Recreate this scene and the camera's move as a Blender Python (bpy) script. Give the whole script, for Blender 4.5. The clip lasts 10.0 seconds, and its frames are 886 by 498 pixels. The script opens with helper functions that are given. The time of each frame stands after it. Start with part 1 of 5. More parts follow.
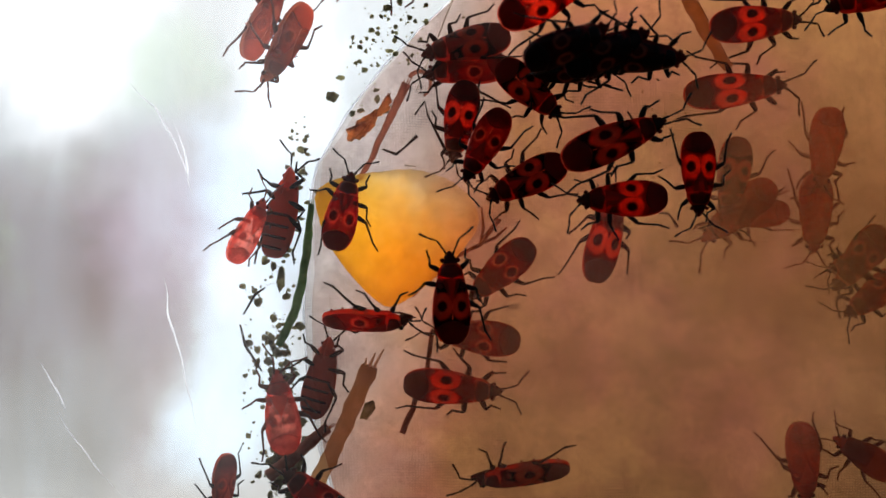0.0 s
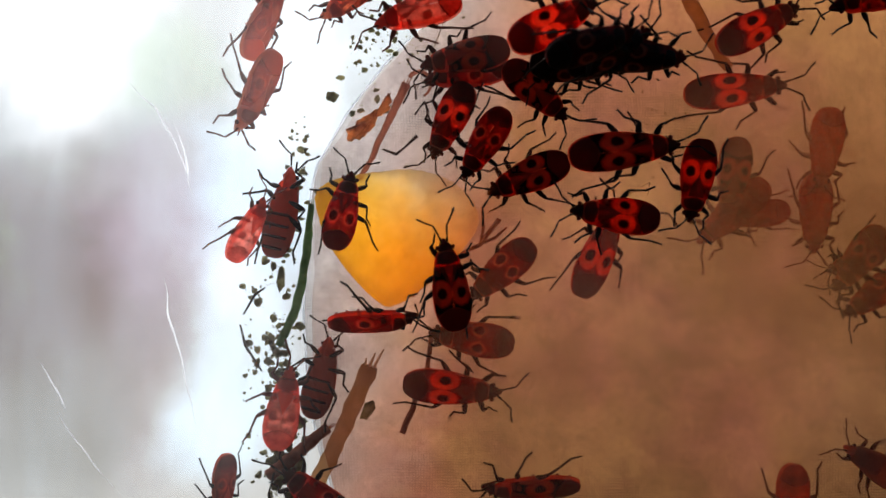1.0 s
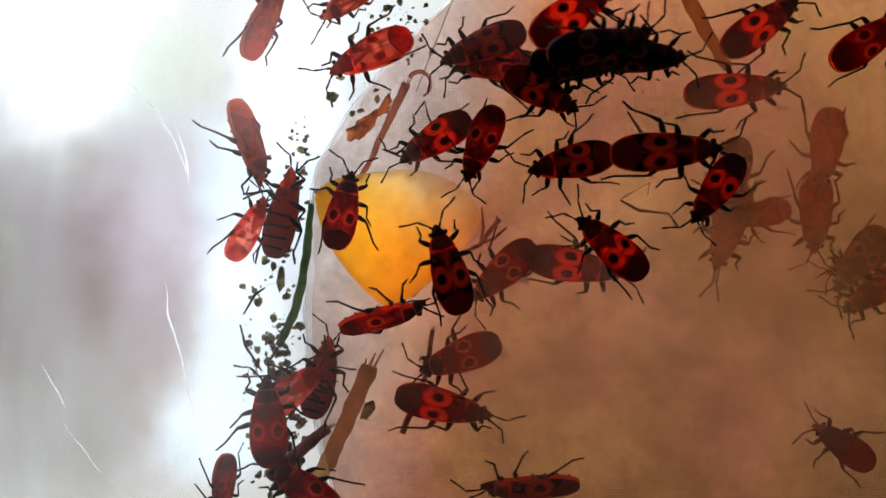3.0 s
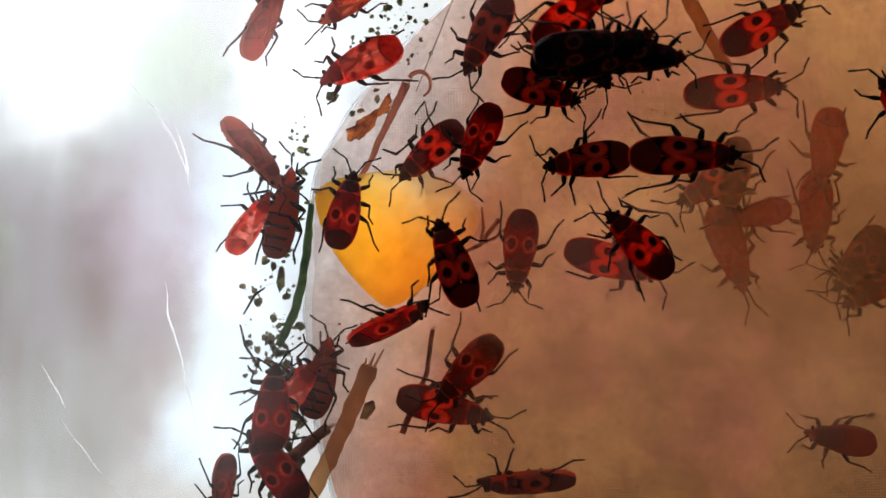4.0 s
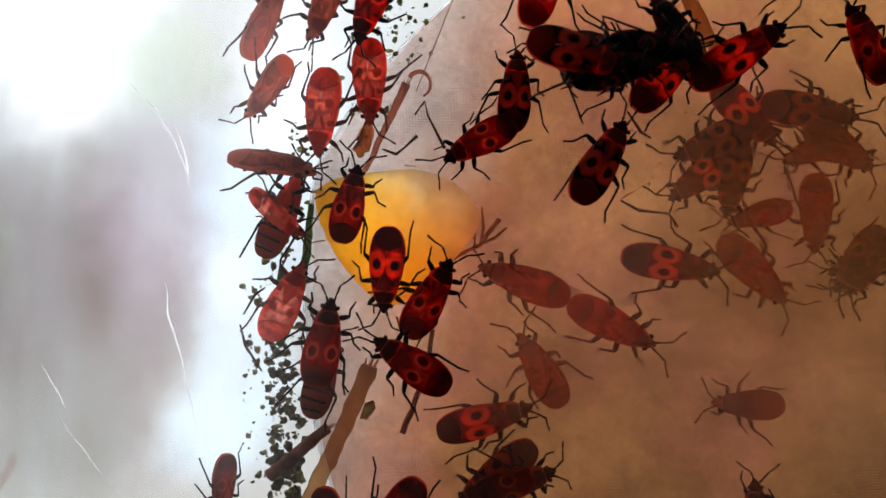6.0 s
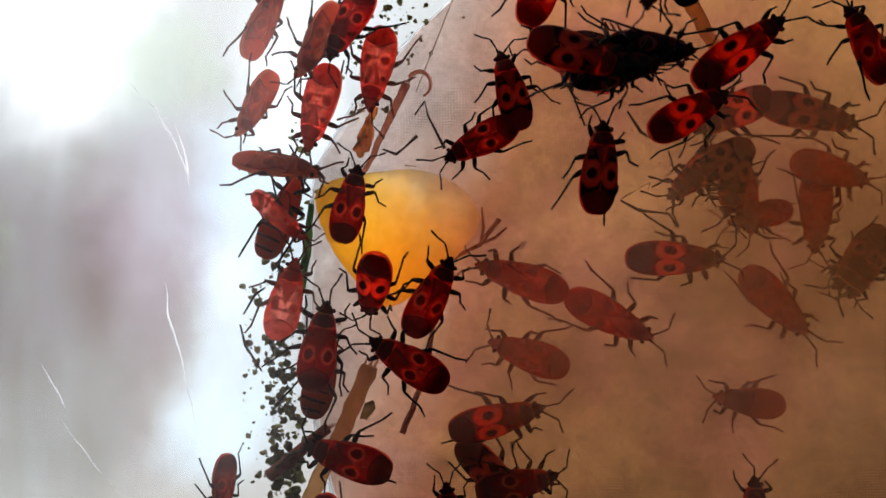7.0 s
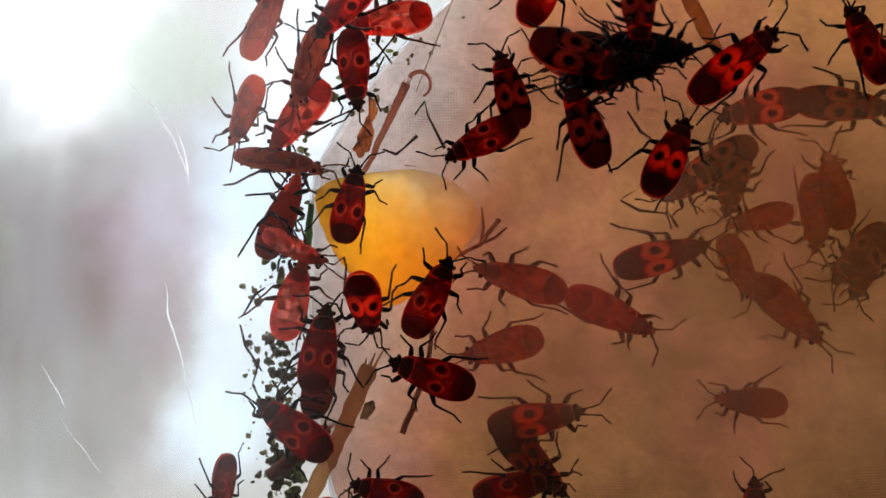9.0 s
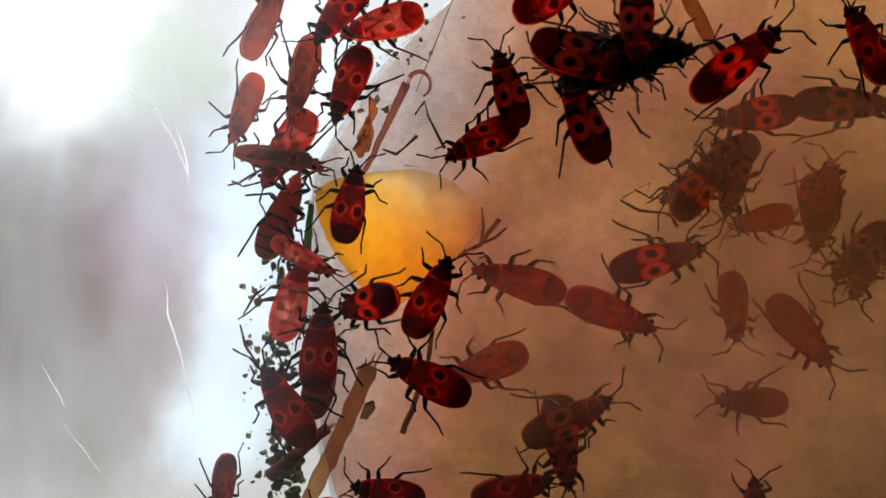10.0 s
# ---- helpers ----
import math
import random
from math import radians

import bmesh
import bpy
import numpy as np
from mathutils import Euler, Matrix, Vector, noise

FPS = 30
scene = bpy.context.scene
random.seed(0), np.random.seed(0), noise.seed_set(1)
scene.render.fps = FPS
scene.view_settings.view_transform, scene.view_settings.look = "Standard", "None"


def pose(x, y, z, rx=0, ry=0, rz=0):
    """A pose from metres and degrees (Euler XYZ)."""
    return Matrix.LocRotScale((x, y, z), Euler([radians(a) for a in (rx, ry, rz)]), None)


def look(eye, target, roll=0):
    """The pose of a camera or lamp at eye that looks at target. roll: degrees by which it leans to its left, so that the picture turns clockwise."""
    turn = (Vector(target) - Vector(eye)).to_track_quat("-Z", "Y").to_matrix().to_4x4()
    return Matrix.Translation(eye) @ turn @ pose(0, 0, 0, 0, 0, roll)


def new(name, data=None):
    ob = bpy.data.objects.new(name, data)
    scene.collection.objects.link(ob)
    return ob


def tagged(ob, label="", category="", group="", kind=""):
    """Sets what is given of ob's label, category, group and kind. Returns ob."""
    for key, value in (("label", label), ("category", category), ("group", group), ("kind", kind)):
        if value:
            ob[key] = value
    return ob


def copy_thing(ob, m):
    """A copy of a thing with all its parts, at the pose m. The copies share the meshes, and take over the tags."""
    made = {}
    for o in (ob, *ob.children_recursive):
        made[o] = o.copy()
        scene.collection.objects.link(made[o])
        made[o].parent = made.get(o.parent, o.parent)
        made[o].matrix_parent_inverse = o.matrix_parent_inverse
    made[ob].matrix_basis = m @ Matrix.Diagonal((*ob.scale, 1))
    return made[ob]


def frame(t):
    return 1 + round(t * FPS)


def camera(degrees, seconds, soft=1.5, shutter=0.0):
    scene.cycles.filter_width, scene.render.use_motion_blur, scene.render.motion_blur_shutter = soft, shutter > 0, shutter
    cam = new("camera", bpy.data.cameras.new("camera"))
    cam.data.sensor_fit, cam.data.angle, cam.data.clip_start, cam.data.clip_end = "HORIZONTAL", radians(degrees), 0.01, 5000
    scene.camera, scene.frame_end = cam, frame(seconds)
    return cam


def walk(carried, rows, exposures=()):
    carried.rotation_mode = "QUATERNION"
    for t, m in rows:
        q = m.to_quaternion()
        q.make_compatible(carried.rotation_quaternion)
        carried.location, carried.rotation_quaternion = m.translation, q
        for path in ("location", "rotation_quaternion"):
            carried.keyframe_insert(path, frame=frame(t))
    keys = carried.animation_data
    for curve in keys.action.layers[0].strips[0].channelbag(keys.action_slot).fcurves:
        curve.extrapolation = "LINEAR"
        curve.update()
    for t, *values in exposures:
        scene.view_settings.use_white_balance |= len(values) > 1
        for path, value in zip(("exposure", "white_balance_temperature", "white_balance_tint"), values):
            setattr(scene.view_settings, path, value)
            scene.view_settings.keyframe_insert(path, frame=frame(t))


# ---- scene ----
cam = camera(60, 10.0)
EYE = 0.0918
cam.data.dof.use_dof, cam.data.dof.focus_distance, cam.data.dof.aperture_fstop = True, EYE - 0.0045, 15.0
walk(cam, [(0.0, look((0, -EYE, 0), (0, 0, 0))), (10.0, look((0, -EYE, 0), (0, 0, 0)))], [(0.0, -0.07), (1.0, -0.07), (1.5, -0.11), (2.0, -0.11), (2.6, -0.06), (4.0, 0.02), (4.5, -0.01), (5.0, -0.14), (5.5, -0.12), (10.0, -0.15)])

# ---- light: daylight from a window behind the gauze, a dim room in front ----
world = bpy.data.worlds.new("sky")
scene.world = world
world.use_nodes = True
wn = world.node_tree
sky = wn.nodes.new("ShaderNodeTexSky")
sky.sky_type, sky.sun_disc = "NISHITA", False
sky.sun_elevation, sky.sun_rotation = radians(35), radians(-30)
wn.links.new(sky.outputs[0], wn.nodes["Background"].inputs[0])
wn.nodes["Background"].inputs[1].default_value = 0.04

MM = 0.001


# ---- materials ----
def nodes_of(name):
    m = bpy.data.materials.new(name)
    m.use_nodes = True
    t = m.node_tree
    t.nodes.clear()
    out = t.nodes.new("ShaderNodeOutputMaterial")
    return m, t, out


def add(t, kind, **values):
    n = t.nodes.new(kind)
    for key, v in values.items():
        n.inputs[key].default_value = v
    return n


def noise_of(t, scale, detail=3.0, rough=0.55, random_object=False):
    co = t.nodes.new("ShaderNodeTexCoord")
    n = add(t, "ShaderNodeTexNoise", Scale=scale, Detail=detail, Roughness=rough)
    if random_object:
        info = t.nodes.new("ShaderNodeObjectInfo")
        off = t.nodes.new("ShaderNodeVectorMath")
        off.operation = "ADD"
        mul = t.nodes.new("ShaderNodeMath")
        mul.operation = "MULTIPLY"
        mul.inputs[1].default_value = 7.0
        t.links.new(info.outputs["Random"], mul.inputs[0])
        t.links.new(co.outputs["Object"], off.inputs[0])
        t.links.new(mul.outputs[0], off.inputs[1])
        t.links.new(off.outputs[0], n.inputs["Vector"])
    else:
        t.links.new(co.outputs["Object"], n.inputs["Vector"])
    return n


def ramp_of(t, source, stops):
    r = t.nodes.new("ShaderNodeValToRGB")
    e = r.color_ramp.elements
    while len(e) < len(stops):
        e.new(0.5)
    for i, (at, c) in enumerate(stops):
        e[i].position, e[i].color = at, (*c, 1)
    t.links.new(source, r.inputs[0])
    return r


def organic(name, dark, light, scale, rough=0.5, thru=0.0, thru_tint=None, bump=0.15, spread=(0.35, 0.7), coat=0.0, see=0.0):
    """A mottled surface with fine relief; thru: the share of light that passes through it, diffused; see: the share that passes straight."""
    m, t, out = nodes_of(name)
    n = noise_of(t, scale, random_object=True)
    r = ramp_of(t, n.outputs["Fac"], [(spread[0], dark), (spread[1], light)])
    p = add(t, "ShaderNodeBsdfPrincipled", Roughness=rough)
    p.inputs["Specular IOR Level"].default_value = 0.1
    p.inputs["Coat Weight"].default_value = coat
    p.inputs["Coat Roughness"].default_value = 0.25
    t.links.new(r.outputs[0], p.inputs["Base Color"])
    fine = noise_of(t, scale * 5, 4.0, 0.6)
    b = add(t, "ShaderNodeBump", Strength=bump, Distance=0.0001)
    t.links.new(fine.outputs["Fac"], b.inputs["Height"])
    t.links.new(b.outputs[0], p.inputs["Normal"])
    last = p.outputs[0]
    if thru:
        tr = t.nodes.new("ShaderNodeBsdfTranslucent")
        if thru_tint:
            tr.inputs[0].default_value = (*thru_tint, 1)
        else:
            t.links.new(r.outputs[0], tr.inputs[0])
        mx = add(t, "ShaderNodeMixShader", Fac=thru)
        t.links.new(p.outputs[0], mx.inputs[1])
        t.links.new(tr.outputs[0], mx.inputs[2])
        last = mx.outputs[0]
    if see:
        clear = add(t, "ShaderNodeBsdfTransparent", Color=(*thru_tint, 1))
        glassy = add(t, "ShaderNodeMixShader", Fac=see)
        t.links.new(last, glassy.inputs[1])
        t.links.new(clear.outputs[0], glassy.inputs[2])
        last = glassy.outputs[0]
    t.links.new(last, out.inputs[0])
    return m


def gauze():
    """Fine white gauze: threads that diffuse the light from behind, with small holes between them."""
    m, t, out = nodes_of("white gauze weave")
    co = t.nodes.new("ShaderNodeTexCoord")
    warp = noise_of(t, 260.0, 2.0)
    mixv = t.nodes.new("ShaderNodeVectorMath")
    mixv.operation = "MULTIPLY_ADD"
    mixv.inputs[1].default_value = (0.0007, 0.0007, 0.0007)
    t.links.new(warp.outputs["Color"], mixv.inputs[0])
    t.links.new(co.outputs["Object"], mixv.inputs[2])
    waves = []
    for axis in ("X", "Z"):
        w = t.nodes.new("ShaderNodeTexWave")
        w.bands_direction = axis
        w.inputs["Scale"].default_value = 950.0
        w.inputs["Distortion"].default_value = 0.6
        w.inputs["Detail"].default_value = 1.0
        w.inputs["Detail Scale"].default_value = 0.4
        t.links.new(mixv.outputs[0], w.inputs["Vector"])
        waves.append(w)
    mul = t.nodes.new("ShaderNodeMath")
    mul.operation = "MULTIPLY"
    t.links.new(waves[0].outputs["Fac"], mul.inputs[0])
    t.links.new(waves[1].outputs["Fac"], mul.inputs[1])
    hole = add(t, "ShaderNodeMapRange")
    hole.inputs["From Min"].default_value, hole.inputs["From Max"].default_value = 0.15, 0.8
    hole.inputs["To Min"].default_value, hole.inputs["To Max"].default_value = 0.01, 0.27
    t.links.new(mul.outputs[0], hole.inputs["Value"])
    grime = noise_of(t, 70.0, 5.0, 0.6)
    tone = ramp_of(t, grime.outputs["Fac"], [(0.3, (0.76, 0.69, 0.655)), (0.62, (0.94, 0.885, 0.855))])
    tr = t.nodes.new("ShaderNodeBsdfTranslucent")
    df = t.nodes.new("ShaderNodeBsdfDiffuse")
    thick = add(t, "ShaderNodeMapRange")
    t.links.new(mul.outputs[0], thick.inputs["Value"])
    worn = add(t, "ShaderNodeMapRange")
    worn.inputs["From Min"].default_value, worn.inputs["From Max"].default_value = 0.35, 0.65
    worn.inputs["To Min"].default_value, worn.inputs["To Max"].default_value = 0.27, 0.68
    t.links.new(noise_of(t, 90.0, 4.0, 0.6).outputs["Fac"], worn.inputs["Value"])
    t.links.new(worn.outputs["Result"], thick.inputs["To Min"])
    slub = add(t, "ShaderNodeMapRange")
    slub.inputs["From Min"].default_value, slub.inputs["From Max"].default_value = 0.3, 0.7
    slub.inputs["To Min"].default_value, slub.inputs["To Max"].default_value = 0.84, 1.12
    t.links.new(noise_of(t, 1700.0, 3.0, 0.7).outputs["Fac"], slub.inputs["Value"])
    knots = t.nodes.new("ShaderNodeMath")
    knots.operation = "MULTIPLY"
    t.links.new(thick.outputs["Result"], knots.inputs[0])
    t.links.new(slub.outputs["Result"], knots.inputs[1])
    yarn = t.nodes.new("ShaderNodeVectorMath")
    yarn.operation = "SCALE"
    t.links.new(tone.outputs[0], yarn.inputs[0])
    t.links.new(knots.outputs[0], yarn.inputs["Scale"])
    t.links.new(yarn.outputs[0], tr.inputs[0])
    t.links.new(tone.outputs[0], df.inputs[0])
    bump = add(t, "ShaderNodeBump", Strength=0.4, Distance=0.00008)
    t.links.new(mul.outputs[0], bump.inputs["Height"])
    t.links.new(bump.outputs[0], df.inputs["Normal"])
    body = add(t, "ShaderNodeMixShader", Fac=0.85)
    t.links.new(df.outputs[0], body.inputs[1])
    t.links.new(tr.outputs[0], body.inputs[2])
    clear = t.nodes.new("ShaderNodeBsdfTransparent")
    mx = t.nodes.new("ShaderNodeMixShader")
    t.links.new(hole.outputs["Result"], mx.inputs["Fac"])
    t.links.new(body.outputs[0], mx.inputs[1])
    t.links.new(clear.outputs[0], mx.inputs[2])
    t.links.new(mx.outputs[0], out.inputs[0])
    return m


def milky(name, low, high, tint, gloss=0.04, blobs=(), scale=55.0, rough=0.3, falloff_tints=None, limit=0.19, streak=False):
    """Cloudy plastic film: clear plastic with patches of milky haze. blobs: (x, z, radius, haze) in mm where it is cloudier; streak: the haze is drawn out upright."""
    m, t, out = nodes_of(name)
    n = noise_of(t, scale, 3.0, 0.5)
    if streak:
        drawn = t.nodes.new("ShaderNodeMapping")
        drawn.inputs["Rotation"].default_value = (0, radians(9), 0)
        drawn.inputs["Scale"].default_value = (1.2, 1.0, 0.4)
        t.links.new(t.nodes.new("ShaderNodeTexCoord").outputs["Object"], drawn.inputs[0])
        t.links.new(drawn.outputs[0], n.inputs["Vector"])
    haze = add(t, "ShaderNodeMapRange")
    haze.inputs["From Min"].default_value, haze.inputs["From Max"].default_value = 0.3, 0.7
    haze.inputs["To Min"].default_value, haze.inputs["To Max"].default_value = low, high
    t.links.new(n.outputs["Fac"], haze.inputs["Value"])
    last = haze.outputs["Result"]
    for x, z, r, h in blobs:
        co = t.nodes.new("ShaderNodeTexCoord")
        mp = t.nodes.new("ShaderNodeMapping")
        mp.vector_type = "TEXTURE"
        mp.inputs["Location"].default_value = (x * MM, -0.0046, z * MM)
        mp.inputs["Scale"].default_value = (r * MM, r * MM, r * MM)
        g = t.nodes.new("ShaderNodeTexGradient")
        g.gradient_type = "QUADRATIC_SPHERE"
        t.links.new(co.outputs["Object"], mp.inputs[0])
        t.links.new(mp.outputs[0], g.inputs[0])
        ma = t.nodes.new("ShaderNodeMath")
        ma.operation = "MULTIPLY_ADD"
        ma.use_clamp = True
        ma.inputs[1].default_value = h
        t.links.new(g.outputs["Fac"], ma.inputs[0])
        t.links.new(last, ma.inputs[2])
        last = ma.outputs[0]
    most = t.nodes.new("ShaderNodeMath")
    most.operation = "SMOOTH_MIN"
    most.inputs[1].default_value, most.inputs[2].default_value = limit, 0.04
    t.links.new(last, most.inputs[0])
    last = most.outputs[0]
    clear = t.nodes.new("ShaderNodeBsdfTransparent")
    tr = add(t, "ShaderNodeBsdfTranslucent", Color=(*tint, 1))
    # darker, warmer tint to the right: the backlight's falloff painted into the film
    if falloff_tints:
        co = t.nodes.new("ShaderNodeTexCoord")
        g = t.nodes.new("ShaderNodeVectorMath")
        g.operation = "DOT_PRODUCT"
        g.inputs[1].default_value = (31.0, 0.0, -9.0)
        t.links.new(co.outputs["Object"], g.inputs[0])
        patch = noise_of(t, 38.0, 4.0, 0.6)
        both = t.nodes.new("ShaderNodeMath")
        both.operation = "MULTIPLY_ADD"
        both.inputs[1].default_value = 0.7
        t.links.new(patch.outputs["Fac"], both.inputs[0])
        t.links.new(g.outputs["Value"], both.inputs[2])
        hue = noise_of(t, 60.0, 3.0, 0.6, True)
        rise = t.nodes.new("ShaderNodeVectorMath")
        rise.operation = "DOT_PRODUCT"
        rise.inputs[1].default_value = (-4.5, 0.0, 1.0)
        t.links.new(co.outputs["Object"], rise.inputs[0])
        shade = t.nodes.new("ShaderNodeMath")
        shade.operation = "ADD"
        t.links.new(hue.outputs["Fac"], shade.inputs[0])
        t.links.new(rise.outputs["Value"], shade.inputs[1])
        dim_tone = ramp_of(t, shade.outputs[0], [(0.34, falloff_tints[0]), (0.48, falloff_tints[1]), (0.64, falloff_tints[2])])
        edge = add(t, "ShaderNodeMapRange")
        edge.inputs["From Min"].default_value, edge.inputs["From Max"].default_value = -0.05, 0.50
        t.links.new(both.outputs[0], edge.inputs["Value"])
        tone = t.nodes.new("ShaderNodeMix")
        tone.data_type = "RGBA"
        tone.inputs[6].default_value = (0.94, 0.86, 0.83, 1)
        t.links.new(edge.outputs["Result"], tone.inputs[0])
        t.links.new(dim_tone.outputs[0], tone.inputs[7])
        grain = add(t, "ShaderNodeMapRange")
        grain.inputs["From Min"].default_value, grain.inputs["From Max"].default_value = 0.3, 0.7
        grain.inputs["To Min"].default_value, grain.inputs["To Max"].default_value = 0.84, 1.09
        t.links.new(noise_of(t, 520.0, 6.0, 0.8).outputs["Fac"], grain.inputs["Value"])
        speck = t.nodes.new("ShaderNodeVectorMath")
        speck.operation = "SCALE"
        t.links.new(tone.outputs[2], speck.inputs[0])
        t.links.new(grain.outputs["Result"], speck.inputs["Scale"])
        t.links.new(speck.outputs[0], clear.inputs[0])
    mx = t.nodes.new("ShaderNodeMixShader")
    t.links.new(last, mx.inputs["Fac"])
    t.links.new(clear.outputs[0], mx.inputs[1])
    t.links.new(tr.outputs[0], mx.inputs[2])
    gl = add(t, "ShaderNodeBsdfGlossy", Roughness=rough)
    fin = add(t, "ShaderNodeMixShader", Fac=gloss)
    t.links.new(mx.outputs[0], fin.inputs[1])
    t.links.new(gl.outputs[0], fin.inputs[2])
    t.links.new(fin.outputs[0], out.inputs[0])
    return m


def daylight():
    """The out-of-focus garden and sky outside the window."""
    m, t, out = nodes_of("overcast daylight outside")
    co = t.nodes.new("ShaderNodeTexCoord")
    sep = t.nodes.new("ShaderNodeSeparateXYZ")
    t.links.new(co.outputs["Object"], sep.inputs[0])
    up = add(t, "ShaderNodeMapRange")
    up.inputs["From Min"].default_value, up.inputs["From Max"].default_value = -0.10, 0.16
    t.links.new(sep.outputs["Z"], up.inputs["Value"])
    tone = ramp_of(t, up.outputs["Result"], [(0.0, (0.26, 0.25, 0.225)), (0.3, (0.232, 0.23, 0.226)), (0.5, (0.232, 0.242, 0.245)), (0.62, (0.32, 0.333, 0.335)), (0.75, (0.85, 0.87, 0.90)), (1.0, (2.8, 2.86, 2.95))])
    last = tone.outputs[0]
    drift = noise_of(t, 22.0, 4.0, 0.6)
    bent = t.nodes.new("ShaderNodeVectorMath")
    bent.operation = "MULTIPLY_ADD"
    bent.inputs[1].default_value = (0.05, 0.0, 0.05)
    t.links.new(drift.outputs["Color"], bent.inputs[0])
    shift = t.nodes.new("ShaderNodeVectorMath")
    shift.operation = "ADD"
    shift.inputs[1].default_value = (-0.025, 0.0, -0.025)
    t.links.new(co.outputs["Object"], shift.inputs[0])
    t.links.new(shift.outputs[0], bent.inputs[2])
    # the glow at (-13, 5) is added behind the fruit slice to brighten it
    for x, z, r, h, tint in ((-85, 55, 31, 0.90, (0.672, 0.689, 0.714)), (-44, 8, 26, 0.90, (0.33, 0.40, 0.47)), (-31, 40, 32, 0.90, (0.52, 0.57, 0.61)), (-49, -36, 22, 0.75, (0.40, 0.50, 0.57)), (-50, -10, 17, 0.8, (0.42, 0.49, 0.56)), (-89, -11, 38, 0.90, (0.092, 0.059, 0.055)), (-90, -18, 46, 0.80, (0.075, 0.058, 0.053)), (-13, 5, 17, 0.85, (0.62, 0.62, 0.60)), (-66, 40, 19, 0.35, (0.218, 0.319, 0.185)), (-98, 1, 12, 0.35, (0.151, 0.202, 0.101)), (-66, 3, 24, 0.50, (0.21, 0.16, 0.21)), (-90, -42, 34, 0.75, (0.128, 0.13, 0.118)), (-63, -43, 19, 0.40, (0.151, 0.126, 0.118))):
        mp = t.nodes.new("ShaderNodeMapping")
        mp.vector_type = "TEXTURE"
        mp.inputs["Location"].default_value = (x * MM, 0.082, z * MM)
        mp.inputs["Scale"].default_value = (r * MM, r * MM, r * 1.3 * MM)
        g = t.nodes.new("ShaderNodeTexGradient")
        g.gradient_type = "SPHERICAL"
        t.links.new(bent.outputs[0], mp.inputs[0])
        t.links.new(mp.outputs[0], g.inputs[0])
        k = t.nodes.new("ShaderNodeMapRange")
        k.interpolation_type = "SMOOTHERSTEP"
        k.inputs["From Max"].default_value = 0.95
        k.inputs["To Max"].default_value = h
        t.links.new(g.outputs["Fac"], k.inputs["Value"])
        mx = t.nodes.new("ShaderNodeMix")
        mx.data_type = "RGBA"
        mx.inputs[7].default_value = (*tint, 1)
        t.links.new(k.outputs["Result"], mx.inputs[0])
        t.links.new(last, mx.inputs[6])
        last = mx.outputs[2]
    em = add(t, "ShaderNodeEmission", Strength=2.9)
    t.links.new(last, em.inputs[0])
    t.links.new(em.outputs[0], out.inputs[0])
    return m


RED = organic("red chitin", (0.34, 0.012, 0.006), (0.66, 0.034, 0.014), 900.0, 0.36, 0.90, (0.95, 0.18, 0.11), 0.2, coat=0.1, see=0.45)
DEEP_RED = organic("dark red chitin", (0.02, 0.004, 0.004), (0.20, 0.011, 0.008), 600.0, 0.42, 0.5, None, 0.2, (0.3, 0.72), coat=0.2)
DUSK = organic("blackish red chitin", (0.012, 0.004, 0.003), (0.05, 0.010, 0.008), 700.0, 0.5, 0.6, (0.34, 0.035, 0.025), 0.2)
SPOT = organic("wine black chitin", (0.02, 0.006, 0.005), (0.06, 0.012, 0.009), 700.0, 0.5, 0.8, (0.30, 0.03, 0.02), 0.2)
BLACK = organic("black chitin", (0.008, 0.004, 0.003), (0.026, 0.010, 0.008), 800.0, 0.55, 0.45, (0.22, 0.02, 0.015), 0.2)
LEG = organic("dark leg chitin", (0.008, 0.005, 0.004), (0.026, 0.013, 0.010), 1200.0, 0.6)
BROWN = organic("brown nymph skin", (0.06, 0.020, 0.012), (0.20, 0.065, 0.035), 700.0, 0.5, 0.80, (0.72, 0.29, 0.175))


